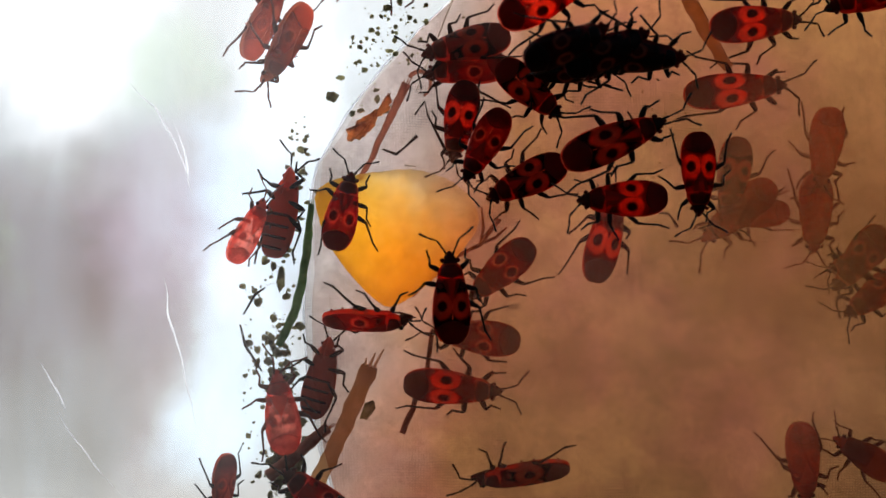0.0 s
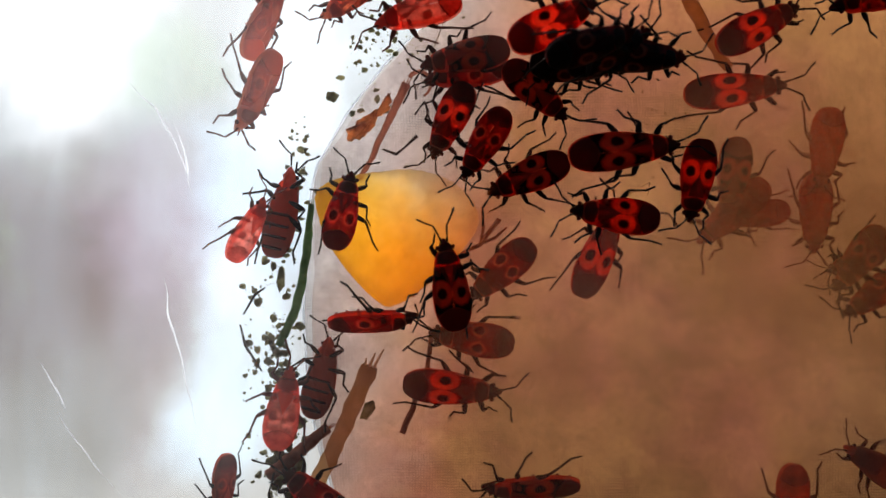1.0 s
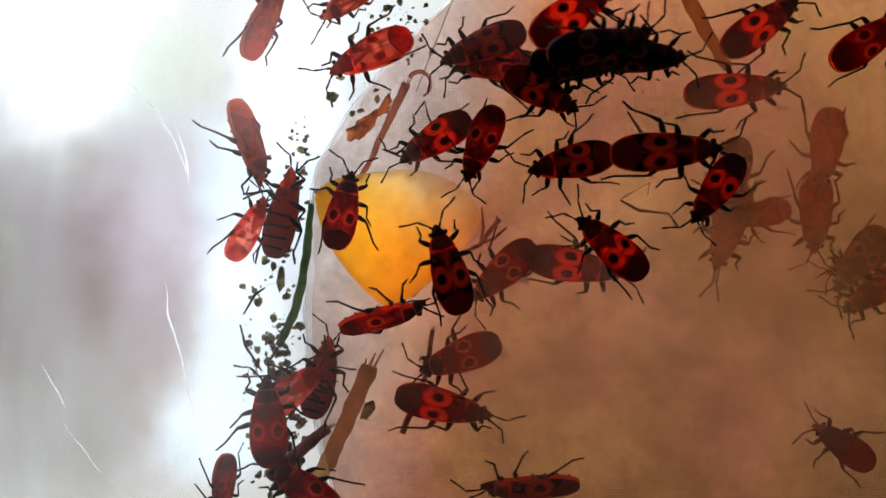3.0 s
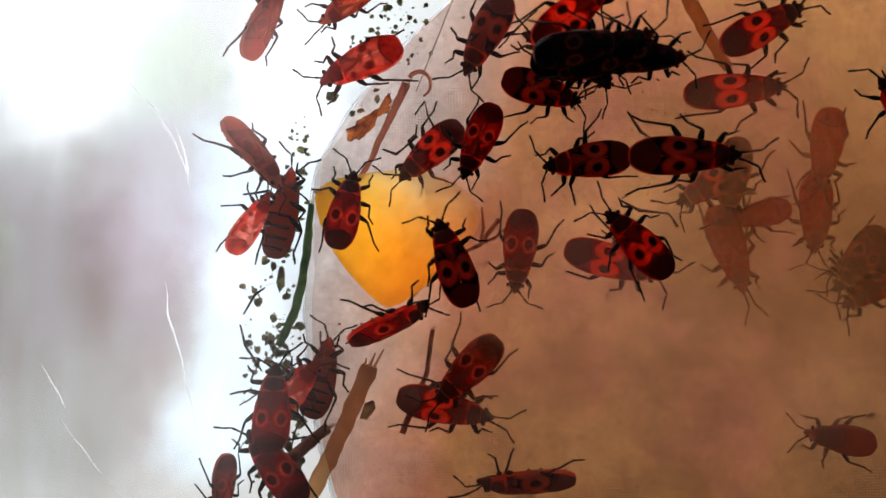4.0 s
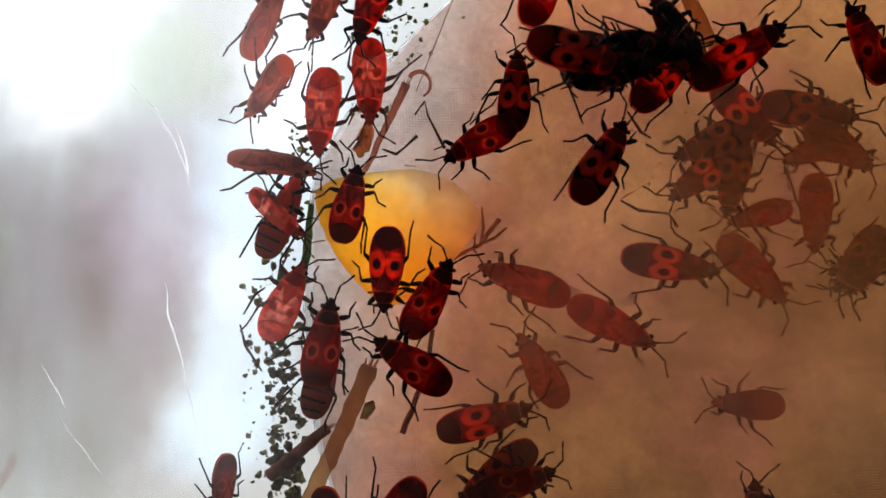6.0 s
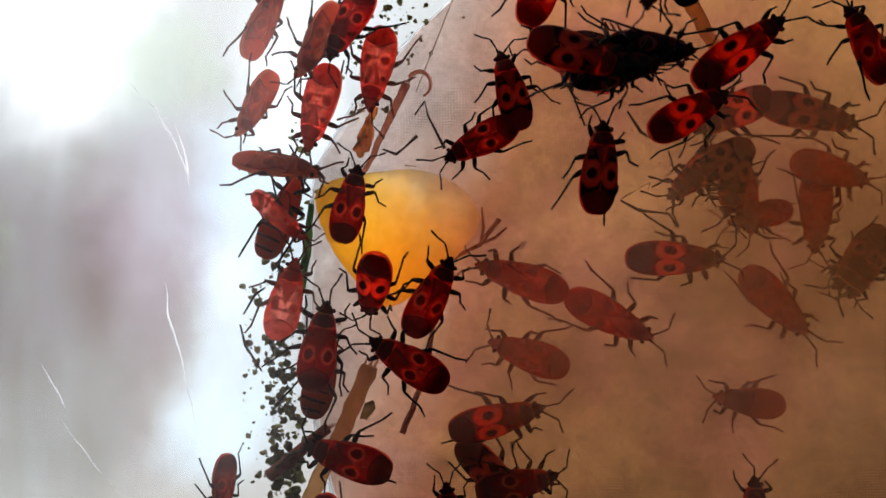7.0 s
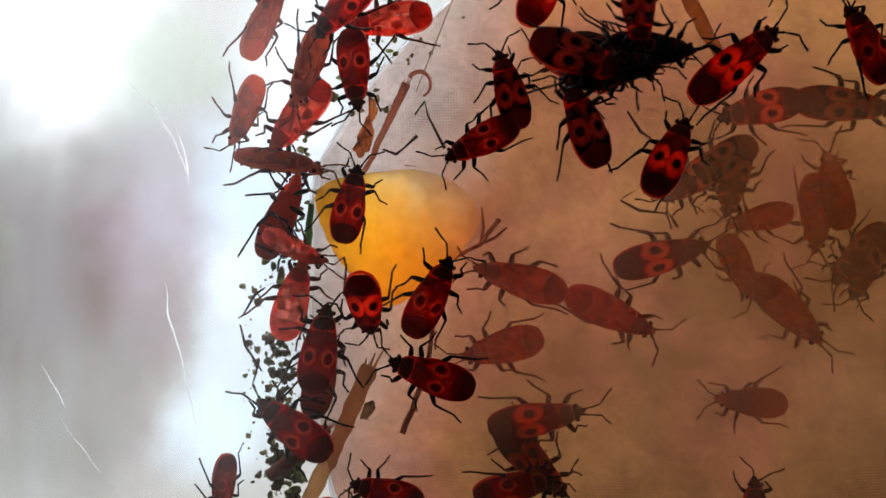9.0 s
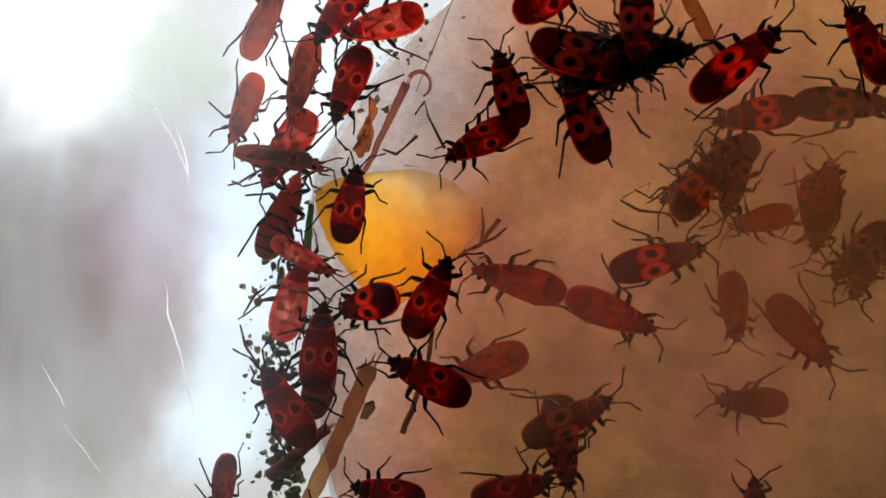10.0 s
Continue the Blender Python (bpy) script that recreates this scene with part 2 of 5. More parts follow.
def wing_skin(name, thru, gain, fade=0.0, deep=1.0, faded=(0.86, 0.38, 0.29), broad=False, see=0.0):
    """Wing cover colour: backlit glow painted in as a bright red ring round each spot, dark red elsewhere, red along
    the outer margin.
    """
    m, t, out = nodes_of(name)
    co = t.nodes.new("ShaderNodeTexCoord")
    away = t.nodes.new("ShaderNodeVectorMath")
    away.operation = "ABSOLUTE"
    t.links.new(co.outputs["Object"], away.inputs[0])
    dist = t.nodes.new("ShaderNodeVectorMath")
    dist.operation = "DISTANCE"
    flat = t.nodes.new("ShaderNodeCombineXYZ")
    a, b = t.nodes.new("ShaderNodeSeparateXYZ"), t.nodes.new("ShaderNodeSeparateXYZ")
    t.links.new(away.outputs[0], a.inputs[0])
    t.links.new(co.outputs["Object"], b.inputs[0])
    t.links.new(a.outputs["X"], flat.inputs["X"])
    long = t.nodes.new("ShaderNodeMath")
    long.operation = "MULTIPLY"
    long.inputs[1].default_value = 0.8
    t.links.new(b.outputs["Y"], long.inputs[0])
    t.links.new(long.outputs[0], flat.inputs["Y"])
    t.links.new(flat.outputs[0], dist.inputs[0])
    dist.inputs[1].default_value = (1.06 * MM, -0.75 * 0.8 * MM, 0)
    n = noise_of(t, 1100.0, 3.0, 0.55, True)
    wob = t.nodes.new("ShaderNodeMath")
    wob.operation = "MULTIPLY_ADD"
    wob.inputs[1].default_value = 0.00045
    t.links.new(n.outputs["Fac"], wob.inputs[0])
    t.links.new(dist.outputs["Value"], wob.inputs[2])
    r = t.nodes.new("ShaderNodeMapRange")
    r.inputs["From Max"].default_value = 0.003
    t.links.new(wob.outputs[0], r.inputs["Value"])
    rings = ((0.215, (0.26, 0.016, 0.012)), (0.275, (0.85, 0.17, 0.09)), (0.31, (0.75, 0.11, 0.06)), (0.38, (0.40 * deep, 0.027 * deep, 0.020 * deep)), (0.66, (0.28 * deep, 0.018 * deep, 0.014 * deep)), (0.92, (0.6, 0.032, 0.022)))
    if broad:
        rings = ((0.205, (0.10, 0.005, 0.004)), (0.27, (1.0, 0.17, 0.08)), (0.41, (1.0, 0.13, 0.06)), (0.50, (0.22 * deep, 0.010 * deep, 0.008 * deep)), (0.66, (0.09 * deep, 0.006 * deep, 0.005 * deep)), (0.92, (0.7, 0.035, 0.022)))
    tone = ramp_of(t, r.outputs["Result"], [(at, tuple(c * gain * (1 - fade) + fade * f for c, f in zip(col, faded))) for at, col in rings])
    cloud = add(t, "ShaderNodeMapRange")
    cloud.inputs["From Min"].default_value, cloud.inputs["From Max"].default_value = 0.3, 0.68
    cloud.inputs["To Min"].default_value, cloud.inputs["To Max"].default_value = (0.75, 1.3) if broad else (0.5, 1.25)
    t.links.new(noise_of(t, 620.0, 5.0, 0.68, True).outputs["Fac"], cloud.inputs["Value"])
    flesh = t.nodes.new("ShaderNodeVectorMath")
    flesh.operation = "SCALE"
    t.links.new(tone.outputs[0], flesh.inputs[0])
    t.links.new(cloud.outputs["Result"], flesh.inputs["Scale"])
    p = add(t, "ShaderNodeBsdfPrincipled", Roughness=0.45)
    p.inputs["Specular IOR Level"].default_value = 0.1
    p.inputs["Coat Weight"].default_value = 0.06
    fine = noise_of(t, 4500.0, 3.0, 0.6)
    bump = add(t, "ShaderNodeBump", Strength=0.2, Distance=0.0001)
    t.links.new(fine.outputs["Fac"], bump.inputs["Height"])
    t.links.new(bump.outputs[0], p.inputs["Normal"])
    tr = t.nodes.new("ShaderNodeBsdfTranslucent")
    mx = add(t, "ShaderNodeMixShader", Fac=thru)
    t.links.new(flesh.outputs[0], p.inputs["Base Color"])
    t.links.new(flesh.outputs[0], tr.inputs[0])
    t.links.new(p.outputs[0], mx.inputs[1])
    t.links.new(tr.outputs[0], mx.inputs[2])
    last = mx.outputs[0]
    if see:
        clear = t.nodes.new("ShaderNodeBsdfTransparent")
        t.links.new(flesh.outputs[0], clear.inputs[0])
        glassy = add(t, "ShaderNodeMixShader", Fac=see)
        t.links.new(last, glassy.inputs[1])
        t.links.new(clear.outputs[0], glassy.inputs[2])
        last = glassy.outputs[0]
    t.links.new(last, out.inputs[0])
    return m


WING = wing_skin("ringed wing cover", 0.9, 1.0, see=0.2)
VIVID_WING = wing_skin("vivid ringed wing cover", 0.95, 1.25, broad=True, see=0.35)
# paleness from haze and bright backlight painted into these two wing colours
PALE_WING = wing_skin("ringed wing cover, haze painted in", 0.95, 1.0, 0.55, 1.0, (0.74, 0.23, 0.16), see=0.4)
BLUSH_WING = wing_skin("blush pink ringed wing cover, glare painted in", 0.97, 1.0, 0.62, 1.0, (1.0, 0.60, 0.52), see=0.55)
# shade of backlit, overlapping bugs put into the wing colour, in three depths
DUSK_WING = wing_skin("ringed wing cover in half shade", 0.74, 0.34, 0.0, 0.25, broad=True)
INKY_WING = wing_skin("ringed wing cover in huddle shade", 0.7, 0.26, 0.0, 0.2, broad=True)
DARK_WING = wing_skin("ringed wing cover in silhouette shade", 0.30, 0.26, 0.0, 0.3)
TAWNY_WING = wing_skin("tawny wing cover", 0.9, 1.0, 0.65, 1.0, (0.46, 0.15, 0.08), see=0.15)
def membrane_skin():
    """The thin hind part of the folded wings: wine red where it leaves the covers, smoky towards its tip."""
    m, t, out = nodes_of("smoky wing membrane")
    co = t.nodes.new("ShaderNodeTexCoord")
    sep = t.nodes.new("ShaderNodeSeparateXYZ")
    t.links.new(co.outputs["Object"], sep.inputs[0])
    n = noise_of(t, 900.0, 4.0, 0.65, True)
    back_to = t.nodes.new("ShaderNodeMath")
    back_to.operation = "MULTIPLY_ADD"
    back_to.inputs[1].default_value = 0.0016
    t.links.new(n.outputs["Fac"], back_to.inputs[0])
    t.links.new(sep.outputs["Y"], back_to.inputs[2])
    f = add(t, "ShaderNodeMapRange")
    f.inputs["From Min"].default_value, f.inputs["From Max"].default_value = -0.0017, -0.0042
    t.links.new(back_to.outputs[0], f.inputs["Value"])
    tone = ramp_of(t, f.outputs["Result"], [(0.0, (0.52, 0.04, 0.028)), (0.45, (0.24, 0.02, 0.015)), (0.8, (0.30, 0.032, 0.024)), (1.0, (0.50, 0.08, 0.055))])
    p = add(t, "ShaderNodeBsdfPrincipled", Roughness=0.35)
    p.inputs["Specular IOR Level"].default_value = 0.15
    tr = t.nodes.new("ShaderNodeBsdfTranslucent")
    clear = t.nodes.new("ShaderNodeBsdfTransparent")
    for node in (tr, clear):
        t.links.new(tone.outputs[0], node.inputs[0])
    p.inputs["Base Color"].default_value = (0.05, 0.012, 0.010, 1)
    veil = add(t, "ShaderNodeMixShader", Fac=0.4)
    t.links.new(tr.outputs[0], veil.inputs[1])
    t.links.new(clear.outputs[0], veil.inputs[2])
    mx = add(t, "ShaderNodeMixShader", Fac=0.82)
    t.links.new(p.outputs[0], mx.inputs[1])
    t.links.new(veil.outputs[0], mx.inputs[2])
    t.links.new(mx.outputs[0], out.inputs[0])
    return m


# dun: the close bug's out-of-focus paleness painted into its colour
DUN_WING = wing_skin("dun wing cover, blur haze painted in", 0.9, 1.0, 0.93, 1.0, (0.62, 0.45, 0.37))
SMOKE = membrane_skin()
DUN = organic("dun chitin, blur haze painted in", (0.30, 0.20, 0.15), (0.50, 0.34, 0.27), 700.0, 0.5, 0.9, (0.70, 0.52, 0.44), 0.2, see=0.35)
TAWNY = organic("tawny chitin", (0.36, 0.09, 0.05), (0.60, 0.20, 0.11), 700.0, 0.4, 0.88, (0.82, 0.35, 0.21), 0.2)
PALE_LEG = organic("brown leg chitin", (0.03, 0.014, 0.010), (0.09, 0.036, 0.026), 1200.0, 0.5, 0.4, (0.40, 0.16, 0.11))
TAWNY_MARK = organic("tawny brown chitin", (0.20, 0.05, 0.03), (0.40, 0.12, 0.07), 700.0, 0.5, 0.85, (0.66, 0.27, 0.17), 0.2)
SPENT = organic("dull brown chitin", (0.05, 0.016, 0.010), (0.18, 0.055, 0.035), 600.0, 0.6, 0.85, (0.66, 0.15, 0.08), 0.3)
SPENT_WING = wing_skin("dull brown wing cover", 0.86, 0.8, 0.5, 0.6, (0.42, 0.10, 0.055))
# black of a backlit silhouette, painted as body colour
COAL = organic("silhouette black chitin", (0.005, 0.003, 0.003), (0.014, 0.006, 0.005), 800.0, 0.5, 0.12, (0.15, 0.02, 0.015), 0.2)
# red and dark chitin lightened by painted-in haze
PALE_RED = organic("red chitin, haze painted in", (0.42, 0.07, 0.045), (0.70, 0.20, 0.14), 700.0, 0.4, 0.93, (1.0, 0.40, 0.32), 0.2, see=0.7)
PALE_MARK = organic("dark chitin, haze painted in", (0.03, 0.010, 0.008), (0.10, 0.03, 0.025), 800.0, 0.5, 0.8, (0.60, 0.15, 0.11), 0.2)
GAUZE = gauze()
CLEAR = milky("clear crumpled film", 0.0, 0.19, (0.76, 0.88, 1.0), 0.02, scale=130.0, limit=0.19, streak=True)
FILM = milky("milky film, backlight falloff in its tint", 0.02, 0.07, (0.84, 0.41, 0.33), 0.004, ((24, -8, 30, 0.12), (6, -14, 24, 0.12), (44, -16, 24, 0.13)), falloff_tints=((0.765, 0.352, 0.126), (0.815, 0.330, 0.148), (0.855, 0.312, 0.190)), limit=0.14)
PLY = milky("cloudy film ply", 0.0, 0.0, (0.80, 0.67, 0.60), 0.0, ((40, 3, 27, 0.6), (13, -13, 18, 0.20), (34, -18, 18, 0.18)), limit=0.27)
SMEAR = milky("cloudy smear on the film", 0.0, 0.0, (0.86, 0.47, 0.365), 0.0, ((1.5, 5, 9, 0.6),), limit=0.33)
VEIL = milky("added veil for lens glare", 0.0, 0.03, (0.97, 0.90, 0.90), 0.0, ((-30, -12, 26, 0.32), (-25, 18, 21, 0.28)))


def fruit_flesh():
    """Ripe fruit flesh, orange at one side, with soft fibres; film haze painted in as paling to cream at the other."""
    m, t, out = nodes_of("yellow fruit flesh")
    co = t.nodes.new("ShaderNodeTexCoord")
    dot = t.nodes.new("ShaderNodeVectorMath")
    dot.operation = "DOT_PRODUCT"
    dot.inputs[1].default_value = (42.0, 0.0, 52.0)
    t.links.new(co.outputs["Object"], dot.inputs[0])
    soft = t.nodes.new("ShaderNodeMath")
    soft.operation = "MULTIPLY_ADD"
    soft.inputs[1].default_value = 0.55
    t.links.new(noise_of(t, 260.0, 5.0, 0.62).outputs["Fac"], soft.inputs[0])
    t.links.new(dot.outputs["Value"], soft.inputs[2])
    tone = ramp_of(t, soft.outputs[0], [(0.0, (1.0, 0.66, 0.10)), (0.3, (1.0, 0.77, 0.29)), (0.55, (1.0, 0.90, 0.62)), (0.8, (1.0, 0.93, 0.80))])
    df = add(t, "ShaderNodeBsdfDiffuse")
    tr = t.nodes.new("ShaderNodeBsdfTranslucent")
    mx = add(t, "ShaderNodeMixShader", Fac=0.97)
    t.links.new(tone.outputs[0], df.inputs[0])
    t.links.new(tone.outputs[0], tr.inputs[0])
    t.links.new(df.outputs[0], mx.inputs[1])
    t.links.new(tr.outputs[0], mx.inputs[2])
    juice = t.nodes.new("ShaderNodeBsdfTransparent")
    thin = add(t, "ShaderNodeMapRange")
    thin.inputs["From Min"].default_value, thin.inputs["From Max"].default_value = 0.50, 0.98
    thin.inputs["To Max"].default_value = 0.80
    t.links.new(soft.outputs[0], thin.inputs["Value"])
    thin.inputs["To Min"].default_value = 0.5
    t.links.new(tone.outputs[0], juice.inputs[0])
    watery = t.nodes.new("ShaderNodeMixShader")
    t.links.new(thin.outputs["Result"], watery.inputs["Fac"])
    t.links.new(mx.outputs[0], watery.inputs[1])
    t.links.new(juice.outputs[0], watery.inputs[2])
    t.links.new(watery.outputs[0], out.inputs[0])
    return m


YELLOW = fruit_flesh()
REED = organic("pale hollow reed", (0.40, 0.17, 0.11), (0.72, 0.40, 0.28), 300.0, 0.6, 0.85, (0.66, 0.36, 0.27), see=0.5)
STRAW = organic("dry straw", (0.50, 0.30, 0.14), (1.0, 0.80, 0.52), 420.0, 0.7, 0.88, (0.72, 0.50, 0.31), 0.3, (0.38, 0.6), see=0.15)
RUST = organic("rusty dry stalk", (0.22, 0.06, 0.035), (0.52, 0.19, 0.11), 500.0, 0.65, 0.5)
GREEN = organic("green stalk", (0.10, 0.20, 0.07), (0.28, 0.40, 0.18), 500.0, 0.5, 0.72)
CRUMB = organic("dark crumbs", (0.17, 0.150, 0.075), (0.60, 0.57, 0.35), 900.0, 0.9, 0.80)
LEAF = organic("dry leaf", (0.30, 0.07, 0.02), (1.0, 0.55, 0.24), 420.0, 0.7, 0.85, None, 0.3, (0.4, 0.6))
CREASE = organic("white crease", (0.9, 0.92, 0.95), (0.97, 0.98, 1.0), 700.0, 0.3, 0.95)
PALE = organic("pale fibre", (0.7, 0.66, 0.56), (0.9, 0.87, 0.8), 700.0, 0.6, 0.85)
WALL = organic("added wall plaster", (0.20, 0.14, 0.09), (0.30, 0.22, 0.15), 14.0, 0.9)
GLOW = daylight()


# ---- mesh helpers ----
def part(name, bm, material, parent=None, label="", smooth=True):
    """Links a bmesh as one mesh object under a thing or a part."""
    me = bpy.data.meshes.new(name)
    bmesh.ops.recalc_face_normals(bm, faces=bm.faces)
    bm.to_mesh(me)
    bm.free()
    if smooth:
        me.polygons.foreach_set("use_smooth", [True] * len(me.polygons))
    me.materials.append(material)
    ob = new(name, me)
    ob.parent = parent
    if label:
        ob["label"] = label
    return ob


def tube(bm, points, radii, n=7):
    """A tapered tube along points, closed at both ends."""
    pts = [Vector(p) for p in points]
    rings = []
    side = None
    for i, p in enumerate(pts):
        d = (pts[min(i + 1, len(pts) - 1)] - pts[max(i - 1, 0)]).normalized()
        if side is None:
            side = d.orthogonal().normalized()
        side = (side - d * side.dot(d)).normalized()
        up = d.cross(side)
        rings.append([bm.verts.new(p + (side * math.cos(a) + up * math.sin(a)) * radii[i]) for a in (2 * math.pi * k / n for k in range(n))])
    for a, b in zip(rings, rings[1:]):
        for k in range(n):
            bm.faces.new((a[k], a[(k + 1) % n], b[(k + 1) % n], b[k]))
    bm.faces.new(rings[0][::-1])
    bm.faces.new(rings[-1])


def loft(bm, rings, n=16, open_top=False):
    """A body through oval rings (y, half width, bottom, top); open_top leaves out the top, for covers to lie on."""
    rows = []
    for y, w, lo, hi in rings:
        c, h = (lo + hi) / 2, (hi - lo) / 2
        rows.append([bm.verts.new((w * math.cos(a), y, c + h * math.copysign(abs(math.sin(a)) ** 0.85, math.sin(a)))) for a in (2 * math.pi * k / n for k in range(n))])
    for a, b in zip(rows, rows[1:]):
        for k in range(n):
            if open_top and 0.13 < (k + 0.5) / n < 0.37:
                continue
            bm.faces.new((a[k], a[(k + 1) % n], b[(k + 1) % n], b[k]))
    bm.faces.new(rows[0][::-1])
    bm.faces.new(rows[-1])


def sheet(bm, nu, nv, point, thick=0.0, normal=Vector((0, 0, 1))):
    """A grid of nu by nv cells from point(u, v), with a closed underside when thick."""
    top = [[bm.verts.new(point(i / nu, j / nv)) for j in range(nv + 1)] for i in range(nu + 1)]
    for i in range(nu):
        for j in range(nv):
            bm.faces.new((top[i][j], top[i + 1][j], top[i + 1][j + 1], top[i][j + 1]))
    if thick:
        low = [[bm.verts.new(v.co - normal * thick) for v in row] for row in top]
        for i in range(nu):
            for j in range(nv):
                bm.faces.new((low[i][j + 1], low[i + 1][j + 1], low[i + 1][j], low[i][j]))
        for i in range(nu):
            bm.faces.new((top[i][0], low[i][0], low[i + 1][0], top[i + 1][0]))
            bm.faces.new((top[i + 1][nv], low[i + 1][nv], low[i][nv], top[i][nv]))
        for j in range(nv):
            bm.faces.new((top[0][j + 1], low[0][j + 1], low[0][j], top[0][j]))
            bm.faces.new((top[nu][j], low[nu][j], low[nu][j + 1], top[nu][j + 1]))


def along(table, y):
    """Reads a table of (place, value) at y."""
    return float(np.interp(y, [a for a, _ in table], [b for _, b in table]))


def box(bm, x0, x1, y0, y1, z0, z1):
    v = [bm.verts.new((x, y, z)) for x in (x0, x1) for y in (y0, y1) for z in (z0, z1)]
    for f in ((0, 1, 3, 2), (4, 6, 7, 5), (0, 4, 5, 1), (2, 3, 7, 6), (0, 2, 6, 4), (1, 5, 7, 3)):
        bm.faces.new([v[i] for i in f])


# ---- the setting ----
EDGE = [(-80, -9.5), (-32, -12.5), (-24.3, -14.6), (-17.5, -16.0), (-7.4, -16.6), (2.8, -16.2), (9.5, -15.2), (16.3, -11.3), (21.7, -7.2), (25.8, -3.2), (29.8, 1.2), (34, 5.0), (80, 30)]


def edge_x(z):
    return along(EDGE, z)


def gauze_point(u, v):
    z = -75 + 150 * v
    x0 = edge_x(z)
    x = x0 + (120 - x0) * u ** 1.3
    y = 0.14 * noise.noise((x * 0.16, z * 0.16, 3.0)) + 0.05 * noise.noise((x * 0.7, z * 0.7, 1.0))
    return Vector((x, y, z)) * MM


bm = bmesh.new()
sheet(bm, 130, 150, gauze_point)
hole = [f for f in bm.faces if ((f.calc_center_median().x / MM + 6.6) / 6.2) ** 2 + ((f.calc_center_median().z / MM - 2.2) / 6.8) ** 2 < 1
        or ((f.calc_center_median().x / MM - 0.3) / 3.0) ** 2 + ((f.calc_center_median().z / MM - 4.0) / 3.4) ** 2 < 1]
bmesh.ops.delete(bm, geom=hole, context="FACES")
tagged(part("gauze_wall", bm, GAUZE), "white fine-woven gauze wall lit from behind", "gauze", kind="structure")


def clear_point(u, v):
    z = -75 + 150 * v
    x0 = edge_x(z)
    x = x0 + 0.3 - 140 * u ** 1.4
    d = x0 - x
    y = 0.0016 * d * d + 0.02 * d + 0.5 * noise.noise((x * 0.10, z * 0.05, 7.0)) * min(1, d / 4)
    return Vector((x, max(y, 0.1), z)) * MM


bm = bmesh.new()
sheet(bm, 70, 90, clear_point)
tagged(part("film_wall", bm, CLEAR), "clear crumpled plastic film wall", "plastic film", kind="structure")

bm = bmesh.new()
tube(bm, [((edge_x(z) - 0.1) * MM, -0.0001, z * MM) for z in range(-74, 75, 2)], [0.00015] * 75, 6)
tagged(part("seam", bm, CREASE), "pale seam joining gauze and film", "seam", kind="structure")


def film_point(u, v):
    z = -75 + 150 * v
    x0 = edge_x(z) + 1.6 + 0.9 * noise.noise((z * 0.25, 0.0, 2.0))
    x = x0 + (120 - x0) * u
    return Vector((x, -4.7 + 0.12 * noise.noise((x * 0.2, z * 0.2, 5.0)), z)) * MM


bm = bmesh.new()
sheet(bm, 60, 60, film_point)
tagged(part("film_window", bm, FILM), "milky plastic film before gauze, light falloff painted into its tint", "plastic film", kind="structure")

for name, x0, x1, z0, z1, y, haze, label in (("film_ply", -6, 120, -75, 75, -6.2, PLY, "thin cloudy layer of plastic film"), ("film_ply", -6, 120, -75, 75, -6.6, PLY, "thin cloudy layer of plastic film"),
                                             ("film_smear", -6.5, 18.5, -7.5, 17.5, -5.0, SMEAR, "thin cloudy patch on the plastic film")):
    bm = bmesh.new()
    sheet(bm, 40, 40, lambda u, v: Vector((x0 + (x1 - x0) * u, y + 0.12 * noise.noise(((x0 + (x1 - x0) * u) * 0.2, (z0 + (z1 - z0) * v) * 0.2, 5.0)), z0 + (z1 - z0) * v)) * MM)
    tagged(part(name, bm, haze), label, "plastic film", kind="structure")

# added sheet: lens glare over the left bugs, made as a hazy veil
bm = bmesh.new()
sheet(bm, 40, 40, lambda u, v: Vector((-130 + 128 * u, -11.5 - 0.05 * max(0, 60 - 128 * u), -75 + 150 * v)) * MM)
tagged(part("glare_veil", bm, VEIL), "added hazy sheet standing in for lens glare", "plastic film", kind="structure")

# unseen walls added round the backlight, so that it falls off rightwards
for name, x0, x1, z0, z1 in (("wall_right", 6, 900, -500, 92), ("wall_left", -900, -700, -500, 700), ("wall_top", -700, 900, 420, 700), ("wall_bottom", -700, 6, -500, -330)):
    bm = bmesh.new()
    box(bm, x0 * MM, x1 * MM, 0.07, 0.078, z0 * MM, z1 * MM)
    tagged(part(name, bm, WALL, smooth=False), "unseen brownish wall added to shape the backlight", "wall", kind="structure")
bm = bmesh.new()
sheet(bm, 2, 2, lambda u, v: Vector((-1.2 + 2.2 * u, 0.082, -0.9 + 1.8 * v)))
tagged(part("backdrop", bm, GLOW), "bright blurred daylight outside the window", "backdrop", kind="structure")


# ---- firebugs ----
WIDE = [(-5.0, 0.42), (-4.95, 0.66), (-4.8, 0.98), (-4.55, 1.28), (-4.2, 1.54), (-3.8, 1.74), (-3.4, 1.88), (-2.9, 2.0), (-2.4, 2.07), (-1.2, 2.08), (0.5, 1.88), (1.6, 1.68), (2.3, 1.54), (3.0, 1.32), (3.6, 1.06), (3.9, 0.86)]
HIGH = [(-5.0, 1.7), (-4.0, 2.05), (-2.5, 2.4), (0.0, 2.75), (2.0, 2.85), (3.0, 2.65), (3.9, 2.2)]
SIDE = 1.62


def back(x, y, lift=0.0):
    """A point of the bug's back, in mm, lift above it."""
    w = along(WIDE, y)
    k = max(0.0, 1 - min(1.0, abs(x) / w) ** 2) ** 0.6
    return Vector((x, y, SIDE + (along(HIGH, y) - SIDE) * k + lift)) * MM


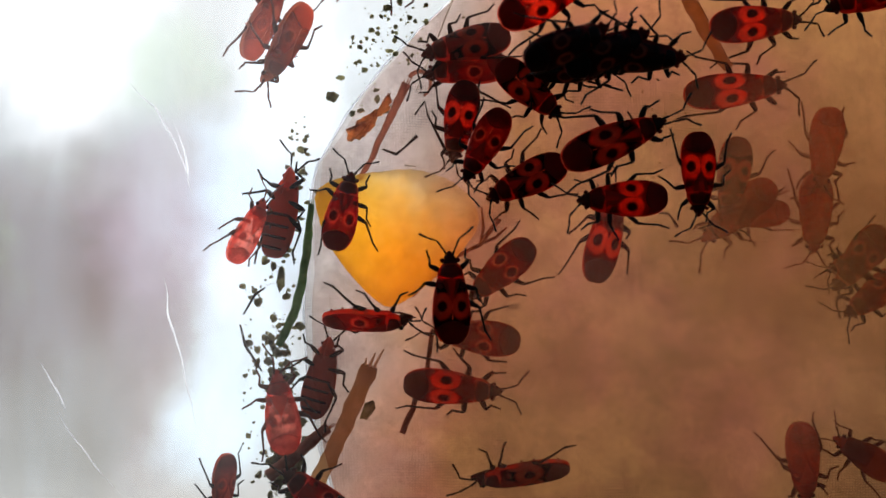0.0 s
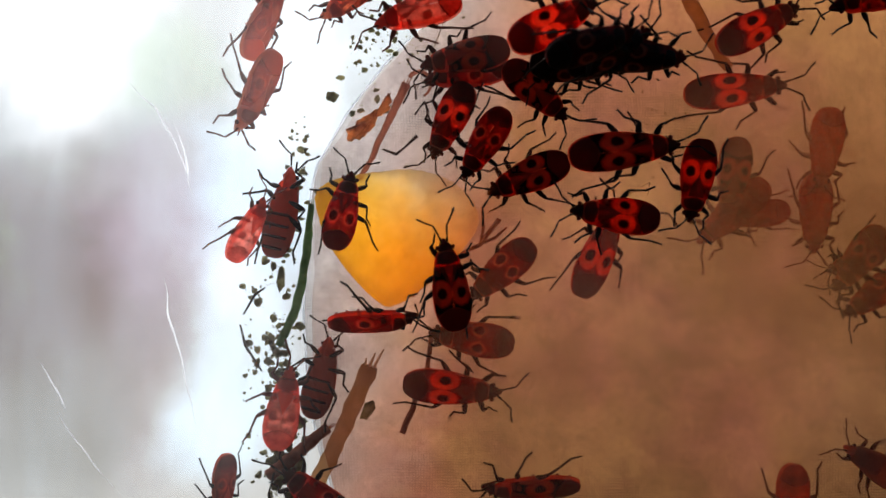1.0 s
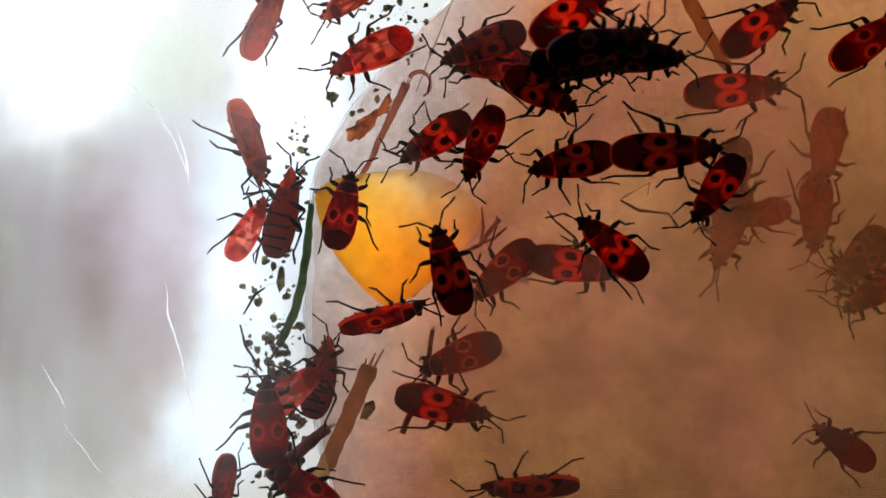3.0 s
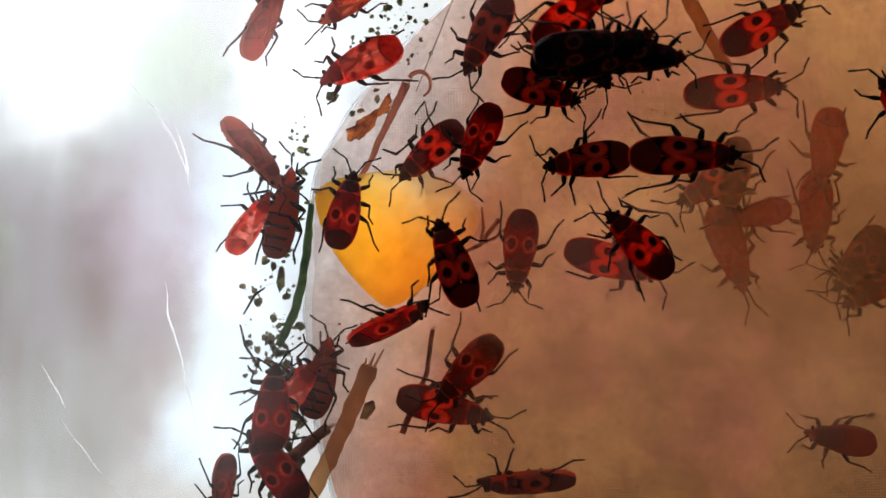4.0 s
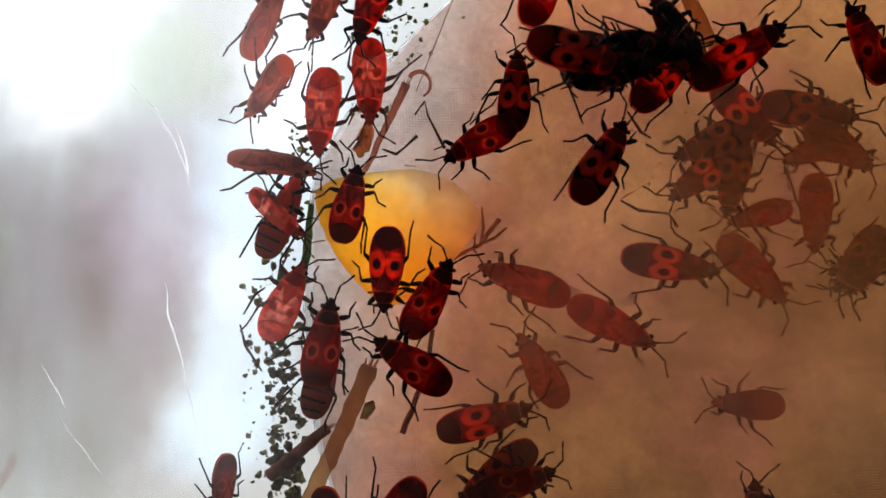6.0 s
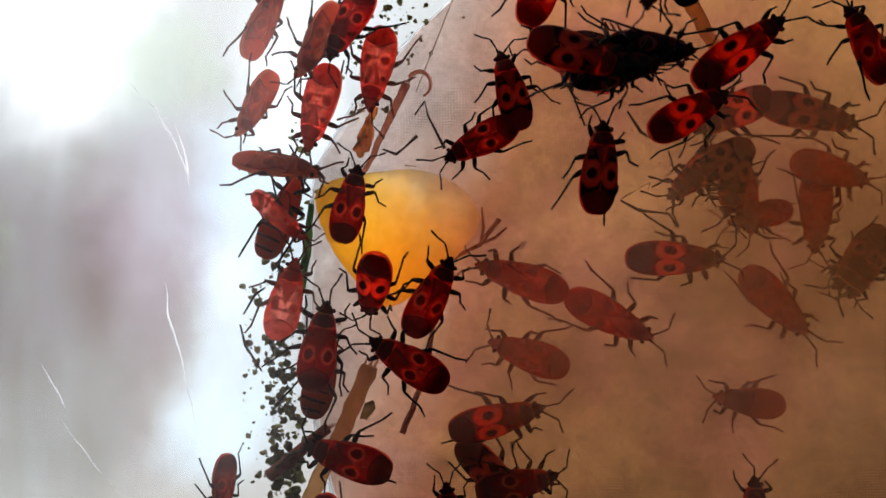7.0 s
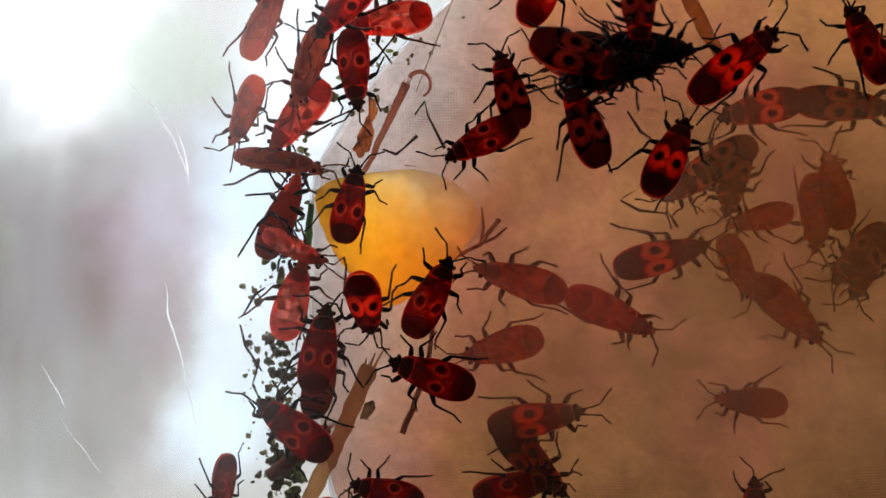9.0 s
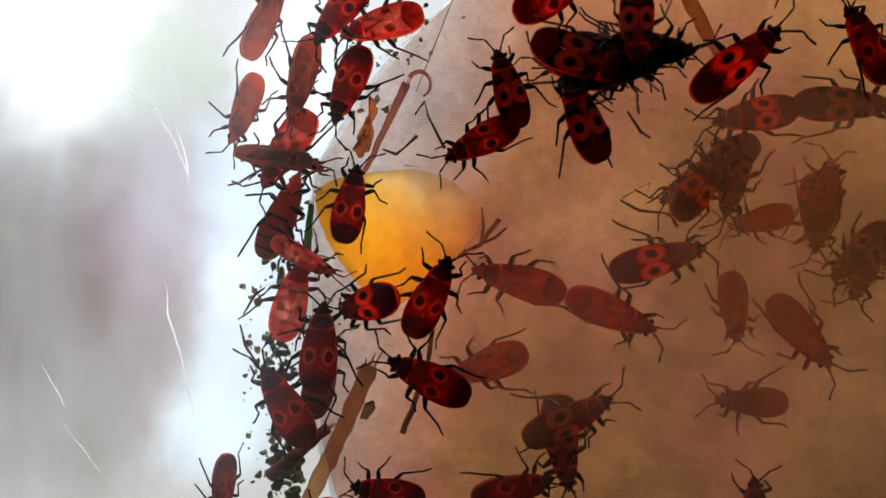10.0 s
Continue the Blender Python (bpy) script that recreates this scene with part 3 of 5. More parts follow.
def disc(bm, cx, cy, rx, ry, lift, n=14):
    """A slightly raised round patch on the back."""
    mid = bm.verts.new(back(cx, cy, lift))
    inner = [bm.verts.new(back(cx + rx * 0.6 * math.cos(a), cy + ry * 0.6 * math.sin(a), lift)) for a in (2 * math.pi * k / n for k in range(n))]
    rim = [bm.verts.new(back(cx + rx * math.cos(a), cy + ry * math.sin(a), lift * 0.8)) for a in (2 * math.pi * k / n for k in range(n))]
    foot = [bm.verts.new(back(cx + rx * 1.04 * math.cos(a), cy + ry * 1.04 * math.sin(a), 0.02)) for a in (2 * math.pi * k / n for k in range(n))]
    for k in range(n):
        j = (k + 1) % n
        bm.faces.new((mid, inner[k], inner[j]))
        bm.faces.new((inner[k], rim[k], rim[j], inner[j]))
        bm.faces.new((rim[k], foot[k], foot[j], rim[j]))


HIPS = [(0.7, 2.8, 30), (0.9, 1.4, 2), (0.9, 0.1, -38)]
LENGTHS = [(1.9, 1.8, 1.0), (2.1, 2.1, 1.05), (2.7, 3.2, 1.15)]
BENDS = [66, -58, -40]


def leg_of(bug, side, k, skin):
    hx, hy, az = HIPS[k]
    f, ti, ta = LENGTHS[k]
    a = radians(az)
    out = Vector((side * math.cos(a), math.sin(a), 0))
    knee = out * f * 0.92 + Vector((0, 0, 0.75))
    bend = radians(az + BENDS[k])
    far = Vector((side * math.cos(bend), math.sin(bend), 0))
    down = -(1.0 + 0.75) + 0.06
    foot = knee + far * math.sqrt(max(0.1, ti * ti - down * down)) + Vector((0, 0, down))
    toe = foot + (far + out * 0.55).normalized() * ta
    bm = bmesh.new()
    tube(bm, [Vector((0, 0, 0)), knee * 0.2 * MM, knee * 0.6 * MM, knee * 0.95 * MM, knee * MM], [0.00015, 0.00025, 0.00031, 0.00022, 0.00013], 8)
    leg = part("leg", bm, skin, bug)
    leg.location = (side * hx * MM, hy * MM, 1.0 * MM)
    bm = bmesh.new()
    tube(bm, [knee * MM, (knee.lerp(foot, 0.5) + Vector((0, 0, 0.08))) * MM, foot * MM], [0.00016, 0.00013, 0.00012], 6)
    tube(bm, [foot * MM, foot.lerp(toe, 0.5) * MM, toe * MM], [0.00014, 0.00012, 0.00010], 6)
    for s in (-1, 1):
        tip = toe + far.cross(Vector((0, 0, s))).normalized() * 0.16 + far * 0.12
        tube(bm, [toe * MM, tip * MM], [0.00006, 0.00003], 5)
    part("tibia", bm, skin, leg)
    return leg


def feeler_of(bug, side, skin):
    bm = bmesh.new()
    p = [Vector((0, 0, 0)), Vector((side * 0.22, 0.62, 0.30)), Vector((side * 0.80, 1.85, 0.55)), Vector((side * 1.65, 2.30, 0.2)), Vector((side * 2.50, 2.95, -0.2))]
    for (a, b), (ra, rb) in zip(zip(p, p[1:]), ((0.12, 0.15), (0.10, 0.14), (0.09, 0.12), (0.11, 0.13))):
        tube(bm, [a * MM, a.lerp(b, 0.15) * MM, a.lerp(b, 0.85) * MM, b * MM], [ra * 0.7 * MM, ra * MM, rb * MM, rb * 0.6 * MM], 6)
    f = part("antenna", bm, skin, bug)
    f.location = (side * 0.32 * MM, 4.65 * MM, 1.85 * MM)
    return f


# shell, wing, mark, limb, belly band, head, spot and membrane of each look
SKINS = {
    "red": (RED, WING, DUSK, LEG, DEEP_RED, BLACK, SPOT, SMOKE),
    "ember": (RED, WING, DUSK, LEG, DEEP_RED, BLACK, BLACK, DUSK),
    "vivid": (RED, VIVID_WING, DUSK, LEG, DEEP_RED, BLACK, BLACK, DUSK),
    # next three: silhouette shade painted into the skins
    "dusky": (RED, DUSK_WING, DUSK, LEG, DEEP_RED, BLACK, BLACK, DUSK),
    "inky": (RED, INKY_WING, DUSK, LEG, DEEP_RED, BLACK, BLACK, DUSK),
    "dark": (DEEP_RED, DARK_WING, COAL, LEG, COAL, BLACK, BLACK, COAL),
    "spent": (SPENT, SPENT_WING, SPENT, LEG, BLACK, SPENT, SPOT, SMOKE),
    # next two: haze and glare painted into the skins
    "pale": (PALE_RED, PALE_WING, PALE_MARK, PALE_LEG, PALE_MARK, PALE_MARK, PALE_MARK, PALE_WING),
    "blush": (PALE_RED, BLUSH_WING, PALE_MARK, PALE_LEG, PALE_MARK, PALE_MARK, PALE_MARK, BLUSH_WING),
    "tawny": (TAWNY, TAWNY_WING, TAWNY_MARK, PALE_LEG, TAWNY_MARK, TAWNY_MARK, TAWNY_MARK, TAWNY),
    "dun": (DUN, DUN_WING, DUN, DUN, TAWNY_MARK, DUN, TAWNY_MARK, DUN_WING),
    "young": (BROWN, BROWN, BROWN, PALE_LEG, DEEP_RED, SPENT, BROWN, BROWN),
}


def firebug(look_of):
    """One firebug, 10 mm long, head towards +y, feet at z 0."""
    bug = new("firebug")
    shell, wing, mark, limb, band, face, spot, tail = SKINS[look_of]
    young = look_of == "young"
    bm = bmesh.new()
    ys = (-4.99, -4.93, -4.8, -4.55, -4.2, -3.8, -3.3, -2.3, -1.0, 0.5, 1.6, 2.3, 2.8)
    loft(bm, [(y * MM, (along(WIDE, y) + (0.06 if y < 1 else -0.05)) * MM, (0.75 + 0.10 * max(0, -y - 2.5)) * MM, (along(HIGH, y) - 0.16) * MM) for y in ys], 22, not young)
    abdomen = part("abdomen", bm, shell, bug)
    for i in range(4):
        y = -3.9 + 1.25 * i
        w = along(WIDE, y)
        bm = bmesh.new()
        loft(bm, [((y - 0.15) * MM, (w - 0.40) * MM, 0.71 * MM, 1.0 * MM), (y * MM, (w - 0.30) * MM, 0.67 * MM, 1.0 * MM), ((y + 0.15) * MM, (w - 0.40) * MM, 0.71 * MM, 1.0 * MM)], 14)
        part("belly_band", bm, band, abdomen)
    bm = bmesh.new()
    sheet(bm, 14, 7, lambda u, v: back((2 * u - 1) * along(WIDE, 2.15 + 1.65 * v) * (1.0 - 0.10 * abs(2 * v - 1) ** 4), 2.15 + 1.65 * v - 0.16 * (1 - (2 * u - 1) ** 2) * (1 - v), 0.10), 0.25 * MM)
    pronotum = part("pronotum", bm, shell, bug)
    bm = bmesh.new()
    sheet(bm, 12, 8, lambda u, v: back((2 * u - 1) * along(WIDE, 2.32 + 1.33 * v) * 0.86 * max(0.05, 1 - abs(2 * v - 1) ** 6) ** 0.4, 2.32 + 1.33 * v - 0.10 * (1 - (2 * u - 1) ** 2) * (1 - v), 0.17), 0.1 * MM)
    part("dark_shield", bm, mark, pronotum)
    bm = bmesh.new()
    loft(bm, [(3.5 * MM, 0.85 * MM, 1.2 * MM, 2.3 * MM), (4.0 * MM, 0.85 * MM, 1.1 * MM, 2.25 * MM), (4.5 * MM, 0.62 * MM, 1.1 * MM, 2.0 * MM), (4.9 * MM, 0.36 * MM, 1.1 * MM, 1.75 * MM), (5.15 * MM, 0.12 * MM, 1.2 * MM, 1.5 * MM)], 14)
    tube(bm, [(0, 4.9 * MM, 1.2 * MM), (0, 3.6 * MM, 0.75 * MM), (0, 2.0 * MM, 0.65 * MM)], [0.00014, 0.00012, 0.00005], 6)
    head = part("head", bm, face, bug)
    for s in (-1, 1):
        bm = bmesh.new()
        bmesh.ops.create_uvsphere(bm, u_segments=10, v_segments=7, radius=0.26 * MM)
        bmesh.ops.translate(bm, vec=Vector((s * 0.86, 4.15, 1.8)) * MM, verts=bm.verts)
        part("eye", bm, BLACK, head)
    bm = bmesh.new()
    sheet(bm, 4, 7, lambda u, v: back((2 * u - 1) * (0.95 * max(0.0, 1 - v * 1.25) ** 0.9 + 0.16 * (1 - v) ** 0.5 * min(1, v * 4)), 2.2 - 2.9 * v, 0.15))
    part("scutellum", bm, mark, bug)
    if not young:
        for s in (-1, 1):
            bm = bmesh.new()

            def cover(u, v, s=s):
                y = 2.2 - (4.55 + 0.95 * u) * v
                inner = 0.5 * max(0.0, 1 - v * 2.4) ** 0.8 + 0.02
                return back(s * (inner + (along(WIDE, y) * 0.985 - inner) * u), y, 0.07 + 0.05 * math.sin(math.pi * v))

            sheet(bm, 8, 14, cover)
            wing_cover = part("wing_cover", bm, wing, bug)
            bm = bmesh.new()
            disc(bm, s * 1.06, -0.75, 0.42, 0.50, 0.11, 18)
            part("black_spot", bm, spot, wing_cover)
            bm = bmesh.new()
            disc(bm, s * 1.25, 1.35, 0.30, 0.26, 0.16, 10)
            part("small_spot", bm, mark, wing_cover)
        bm = bmesh.new()

        def membrane(u, v):
            x = 2 * u - 1
            y0 = -2.35 - 0.9 * abs(x) ** 1.6
            y = y0 + (-4.98 - y0) * v
            return back(x * along(WIDE, y) * 0.97, y, 0.13)

        sheet(bm, 18, 12, membrane, 0.1 * MM)
        part("membrane", bm, tail, bug)
    else:
        for s in (-1, 1):
            bm = bmesh.new()
            sheet(bm, 4, 5, lambda u, v, s=s: back(s * (0.25 + (along(WIDE, 2.1 - 2.2 * v) * 0.98 - 0.25) * u * (1 - 0.4 * v)), 2.1 - 2.2 * v, 0.1), 0.12 * MM)
            part("wing_pad", bm, BROWN, bug)
    for k in range(3):
        for s in (-1, 1):
            leg_of(bug, s, k, limb)
    for s in (-1, 1):
        feeler_of(bug, s, limb)
    return bug


def stance(x, z, heading, roll=0.0, lift=0.0, pitch=0.0, size=1.0):
    """The pose of a bug on the gauze: x, z and lift in mm, heading in degrees from +x, roll about its length, pitch with its tail up."""
    m = pose(0, 0, 0, 90, 0, 0) @ pose(0, 0, 0, 0, 0, heading - 90)
    m = m @ Matrix.Translation((0, 0, 1.9 * MM * size)) @ pose(0, 0, 0, -pitch, 0, 0) @ pose(0, 0, 0, 0, roll, 0) @ Matrix.Translation((0, 0, -1.9 * MM * size))
    return Matrix.Translation((x * MM, -lift * MM, z * MM)) @ m


first, swarm = {}, {}


def settle(key, label, size, kind="red"):
    """Adds a bug to the swarm."""
    if kind in first:
        bug = copy_thing(first[kind], Matrix())
    else:
        bug = first[kind] = firebug(kind)
    wide = min(size, 1.0) * 0.98
    bug.scale = (wide, size, wide)
    tagged(bug, label, "firebug", "swarm of firebugs")
    swarm[key] = bug


settle("a1", "red firebug seen side-on, clinging still to clear film", 0.97, "tawny")
settle("a2", "red firebug climbing down the clear film wall", 1.00, "tawny")
settle("a3", "dark brown firebug belly outward, clinging at the seam", 1.05, "spent")
settle("a4", "pale red firebug resting against the dark one", 0.79, "blush")
settle("a5", "red and black firebug standing on the yellow fruit slice", 0.88, "ember")
settle("a6", "red firebug lying on its side below the fruit slice", 0.99)
settle("a7", "red firebug that runs from the fruit slice over the film", 0.99, "dusky")
settle("a8", "hazy red firebug turning below the fruit slice", 0.99)
settle("a9", "red firebug with dark spots crawling beside the twig", 1.15, "vivid")
settle("a10", "red firebug wandering over the gauze towards the straw", 1.01)
settle("a12", "red firebug climbing over crumbs along the seam", 1.00)
settle("a13", "red firebug crawling by the thick straw", 1.05)
settle("a14", "pale red firebug climbing the seam over crumbs", 0.95, "blush")
settle("a15", "dark firebug on its back, still among the crumbs", 0.96, "spent")
settle("a17", "dark red firebug turning on the lower gauze", 1.15, "dusky")
settle("a18", "red firebug that joins another on the lower gauze", 0.98)
settle("b1", "broad red firebug with ringed spots on upper gauze", 1.20, "vivid")
settle("b2", "red firebug beside the pale straw, leaving upwards", 1.06, "vivid")
settle("b3", "red firebug head down on milky film", 0.90, "vivid")
settle("b4", "faint brown firebug still behind the milky film", 0.95, "dusky")
settle("b5", "nearly black firebug in a mating pair, walking off", 1.18, "dusky")
settle("b6", "dark red firebug dragging its mating partner", 0.99, "dusky")
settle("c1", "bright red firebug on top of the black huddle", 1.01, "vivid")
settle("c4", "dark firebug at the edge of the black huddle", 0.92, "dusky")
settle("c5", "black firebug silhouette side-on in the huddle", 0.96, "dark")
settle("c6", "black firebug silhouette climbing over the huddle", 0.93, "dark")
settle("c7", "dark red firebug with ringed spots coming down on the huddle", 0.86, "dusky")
settle("d1", "red firebug circling across the film to the haze", 0.96, "vivid")
settle("d2", "hazy red firebug with ringed spots on gauze", 1.17, "vivid")
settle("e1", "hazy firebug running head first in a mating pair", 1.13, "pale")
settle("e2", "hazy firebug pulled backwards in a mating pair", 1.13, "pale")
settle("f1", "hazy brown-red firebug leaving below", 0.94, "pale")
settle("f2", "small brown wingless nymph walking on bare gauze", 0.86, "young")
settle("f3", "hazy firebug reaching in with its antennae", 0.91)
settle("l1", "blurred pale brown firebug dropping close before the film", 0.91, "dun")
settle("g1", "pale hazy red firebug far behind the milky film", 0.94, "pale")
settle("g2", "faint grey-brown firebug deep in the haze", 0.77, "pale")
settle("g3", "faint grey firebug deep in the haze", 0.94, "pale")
settle("g4", "dark hazy firebug at the gauze's shaded side", 0.93)
settle("g5", "dark red firebug in the shaded huddle", 0.88)
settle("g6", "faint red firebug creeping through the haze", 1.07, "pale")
settle("g7", "dark firebug with long legs at the upper gauze", 0.95)
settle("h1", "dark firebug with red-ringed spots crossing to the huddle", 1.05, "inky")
settle("h2", "dark red firebug beneath another on the gauze", 1.02)
settle("h3", "red firebug that walks across the fruit slice", 0.95, "vivid")
settle("h4", "dark red firebug with spread hind legs in a mating pair", 0.90)
settle("h6", "red firebug walking over the seam onto the film", 1.01, "pale")
settle("h7", "red firebug seen side-on, creeping down the clear film", 0.85, "tawny")
settle("h8", "red firebug with ringed spots beside the dry stalk", 0.99, "pale")
settle("h9", "red firebug coming down among others at the seam", 0.91)
settle("h10", "glossy red firebug side-on in the seam crowd", 0.93, "tawny")
settle("h11", "red firebug coming down from the upper seam", 0.90)
settle("k1", "red-brown firebug resting alone on the clear film", 0.76, "spent")
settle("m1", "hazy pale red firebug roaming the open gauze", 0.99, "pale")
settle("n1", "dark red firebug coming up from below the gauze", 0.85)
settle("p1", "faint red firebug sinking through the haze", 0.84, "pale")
settle("q1", "dark red firebug hanging tail down above the huddle", 0.98)
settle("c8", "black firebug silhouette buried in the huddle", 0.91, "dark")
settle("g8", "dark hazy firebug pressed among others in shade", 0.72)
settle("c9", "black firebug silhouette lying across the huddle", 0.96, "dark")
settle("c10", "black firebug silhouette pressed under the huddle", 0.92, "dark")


# ---- debris ----
def stalk(name, points, radii, material, label, category, lift=0.5):
    """A dry stalk lying against the gauze; points (x, z) in mm."""
    bm = bmesh.new()
    pts, rad = [], []
    for (a, b), (ra, rb) in zip(zip(points, points[1:]), zip(radii, radii[1:])):
        for i in range(8):
            f = i / 8
            x, z = a[0] + (b[0] - a[0]) * f, a[1] + (b[1] - a[1]) * f
            wob = 0.25 * noise.noise((x * 0.5, z * 0.5, len(name)))
            pts.append(Vector((x + wob, -lift + 0.1 * wob, z)) * MM)
            rad.append((ra + (rb - ra) * f) * (1 + 0.25 * noise.noise((x * 1.3, z * 1.3, 2.0))) * MM)
    pts.append(Vector((points[-1][0], -lift, points[-1][1])) * MM)
    rad.append(radii[-1] * MM)
    tube(bm, pts, rad, 9)
    for i in range(3):
        a = pts[0] + Vector(((i - 1) * 0.25, 0, 0)) * MM * radii[0]
        d = (pts[0] - pts[2]).normalized() * radii[0] * (1.0 + 0.5 * i)
        tube(bm, [a - d * MM, a + d * MM + Vector(((i - 1) * 0.5 * radii[0] * MM, 0, 0))], [radii[0] * 0.3 * MM, radii[0] * 0.08 * MM], 5)
    return tagged(part(name, bm, material), label, category)


stalk("green_stalk", [(-15.5, 5.3), (-16.1, -0.6), (-17.2, -6.7), (-19.3, -11.4)], [0.38, 0.5, 0.56, 0.5], GREEN, "dark green curved plant stalk on the film", "plant stalk", 1.2)
stalk("dry_stalk", [(-4.3, 19.6), (-7.0, 14.0), (-9.8, 8.2)], [0.55, 0.40, 0.30], REED, "pale rusty dry stalk lying on the gauze", "plant stalk", 0.7)
stalk("straw", [(-8.6, -13.9), (-12.0, -21.6), (-15.2, -28.4), (-17.4, -33)], [1.1, 1.0, 0.95, 0.95], STRAW, "thick brown straw with a frayed end", "straw", 1.0)
stalk("twig", [(-1.3, -9.6), (-1.9, -14.5), (-4.8, -21.9)], [0.28, 0.30, 0.38], RUST, "thin dark twig on the gauze", "twig", 0.5)
stalk("straw", [(28.0, 31.5), (31.2, 25.6), (33.8, 21.4)], [0.95, 0.8, 0.6], STRAW, "pale tan straw on the gauze", "straw", 1.0)

stalk("twig", [(-13.8, -21.2), (-17.0, -24.0), (-20.6, -26.9)], [0.62, 0.8, 0.85], RUST, "short thick dark brown twig among the crumbs", "twig", 0.9)
twig = stalk("branched_twig", [(-3.6, -5.6), (1.2, -1.2), (4.4, 0.5), (6.7, 3.6)], [0.14, 0.2, 0.24, 0.30], RUST, "thin dark branched twig beside the yellow piece", "twig", 0.5)
for pts in ([(4.4, 0.5), (4.8, 2.5), (4.6, 5.0)], [(4.4, 0.6), (6.2, 1.3), (7.6, 2.6)], [(1.0, -1.2), (1.0, 0.2), (0.6, 1.0)]):
    bm = bmesh.new()
    tube(bm, [Vector((x, -0.5, z)) * MM for x, z in pts], [0.00016, 0.0002, 0.0001], 6)
    part("side_twig", bm, RUST, twig)

bm = bmesh.new()
hook = [Vector((-4.2 + 1.5 * math.cos(a) * 0.9 + 1.4, -0.6, 19.6 + 1.5 * math.sin(a))) * MM for a in np.linspace(2.6, -1.2, 12)]
tube(bm, hook, [0.0003 - 0.000014 * i for i in range(12)], 7)
tagged(part("curled_husk", bm, REED), "small curled pale husk at a stalk tip", "husk")


def scrap(name, outline, material, label, category, lift, thick=0.25, curl=0.5, rounds=0, ragged=0.12):
    """A flat dry scrap from an outline (x, z) in mm, a little curled."""
    bm = bmesh.new()
    for _ in range(rounds):
        outline = [q for a, b in zip(outline, outline[1:] + outline[:1]) for q in ((a[0] * 0.75 + b[0] * 0.25, a[1] * 0.75 + b[1] * 0.25), (a[0] * 0.25 + b[0] * 0.75, a[1] * 0.25 + b[1] * 0.75))]
    cx = sum(p[0] for p in outline) / len(outline)
    cz = sum(p[1] for p in outline) / len(outline)
    rim = []
    for (ax, az), (bx, bz) in zip(outline, outline[1:] + outline[:1]):
        steps = 2 if ragged < 0.2 else 5
        for i in range(steps):
            f = i / steps
            x, z = ax + (bx - ax) * f, az + (bz - az) * f
            rim.append((x + ragged * noise.noise((x * 1.9, z * 1.9, 1.0)), z + ragged * noise.noise((x * 1.9, z * 1.9, 5.0))))
    rings = []
    for k in (0.0, 0.35, 0.7, 1.0):
        rings.append([(cx + (x - cx) * max(k, 0.02), cz + (z - cz) * max(k, 0.02)) for x, z in rim])

    def at(x, z, off):
        return Vector((x, -lift - off - curl * 0.06 * ((x - cx) ** 2) + 0.18 * noise.noise((x * 0.6, z * 0.6, 9.0)), z)) * MM

    n = len(rim)
    for off, flip in ((thick, False), (0.0, True)):
        grid = [[bm.verts.new(at(x, z, off * (0.55 if k == 3 else 1.0))) for x, z in ring] for k, ring in enumerate(rings)]
        for a, b in zip(grid, grid[1:]):
            for i in range(n):
                q = (a[i], a[(i + 1) % n], b[(i + 1) % n], b[i])
                bm.faces.new(q[::-1] if flip else q)
        bm.faces.new(grid[0][::-1] if flip else grid[0])
        if flip:
            for i in range(n):
                bm.faces.new((last[i], last[(i + 1) % n], grid[-1][(i + 1) % n], grid[-1][i]))
        last = grid[-1]
    bmesh.ops.remove_doubles(bm, verts=bm.verts, dist=0.000004)
    return tagged(part(name, bm, material), label, category)


scrap("fruit_slice", [(-15.4, 7.6), (-9.0, 9.0), (-3.0, 9.6), (2.2, 7.6), (4.8, 3.6), (2.6, 0.0), (-2.0, -4.4), (-6.2, -7.3), (-8.6, -5.6), (-12.2, -1.6), (-14.6, 3.0)], YELLOW, "translucent golden yellow fruit slice stuck to gauze", "fruit slice", 0.3, 2.2, 0.0, 2)
leaf = scrap("leaf_scrap", [(-5.9, 18.6), (-6.7, 18.0), (-7.3, 16.9), (-9.4, 15.6), (-11.2, 13.9), (-11.2, 12.9), (-9.8, 13.0), (-8.9, 13.9), (-8.3, 14.2), (-7.6, 15.6), (-6.1, 16.6), (-6.3, 17.6)], LEAF, "dry orange-brown scrap of leaf", "dry leaf", 0.9, 0.15, ragged=0.5)
scrap("bark_scrap", [(-9.3, -18.4), (-8.3, -18.0), (-8.0, -19.0), (-9.0, -20.4), (-9.9, -20.2)], CRUMB, "small dark scrap of bark on the gauze", "bark scrap", 0.2, 0.3)
scrap("bark_scrap", [(-19.5, -2.1), (-18.9, -2.2), (-18.9, -4.4), (-19.5, -5.2), (-19.9, -4.0)], CRUMB, "narrow dark scrap of bark on the film", "bark scrap", 0.2, 0.3)


def shed_leg(points):
    bm = bmesh.new()
    tube(bm, [Vector((x, -0.25, z)) * MM for x, z in points], [0.00012 + 0.00008 * (i % 2) for i in range(len(points))], 6)
    return tagged(part("shed_leg", bm, LEG), "thin dark shed insect leg on gauze", "insect leg", "shed insect legs")


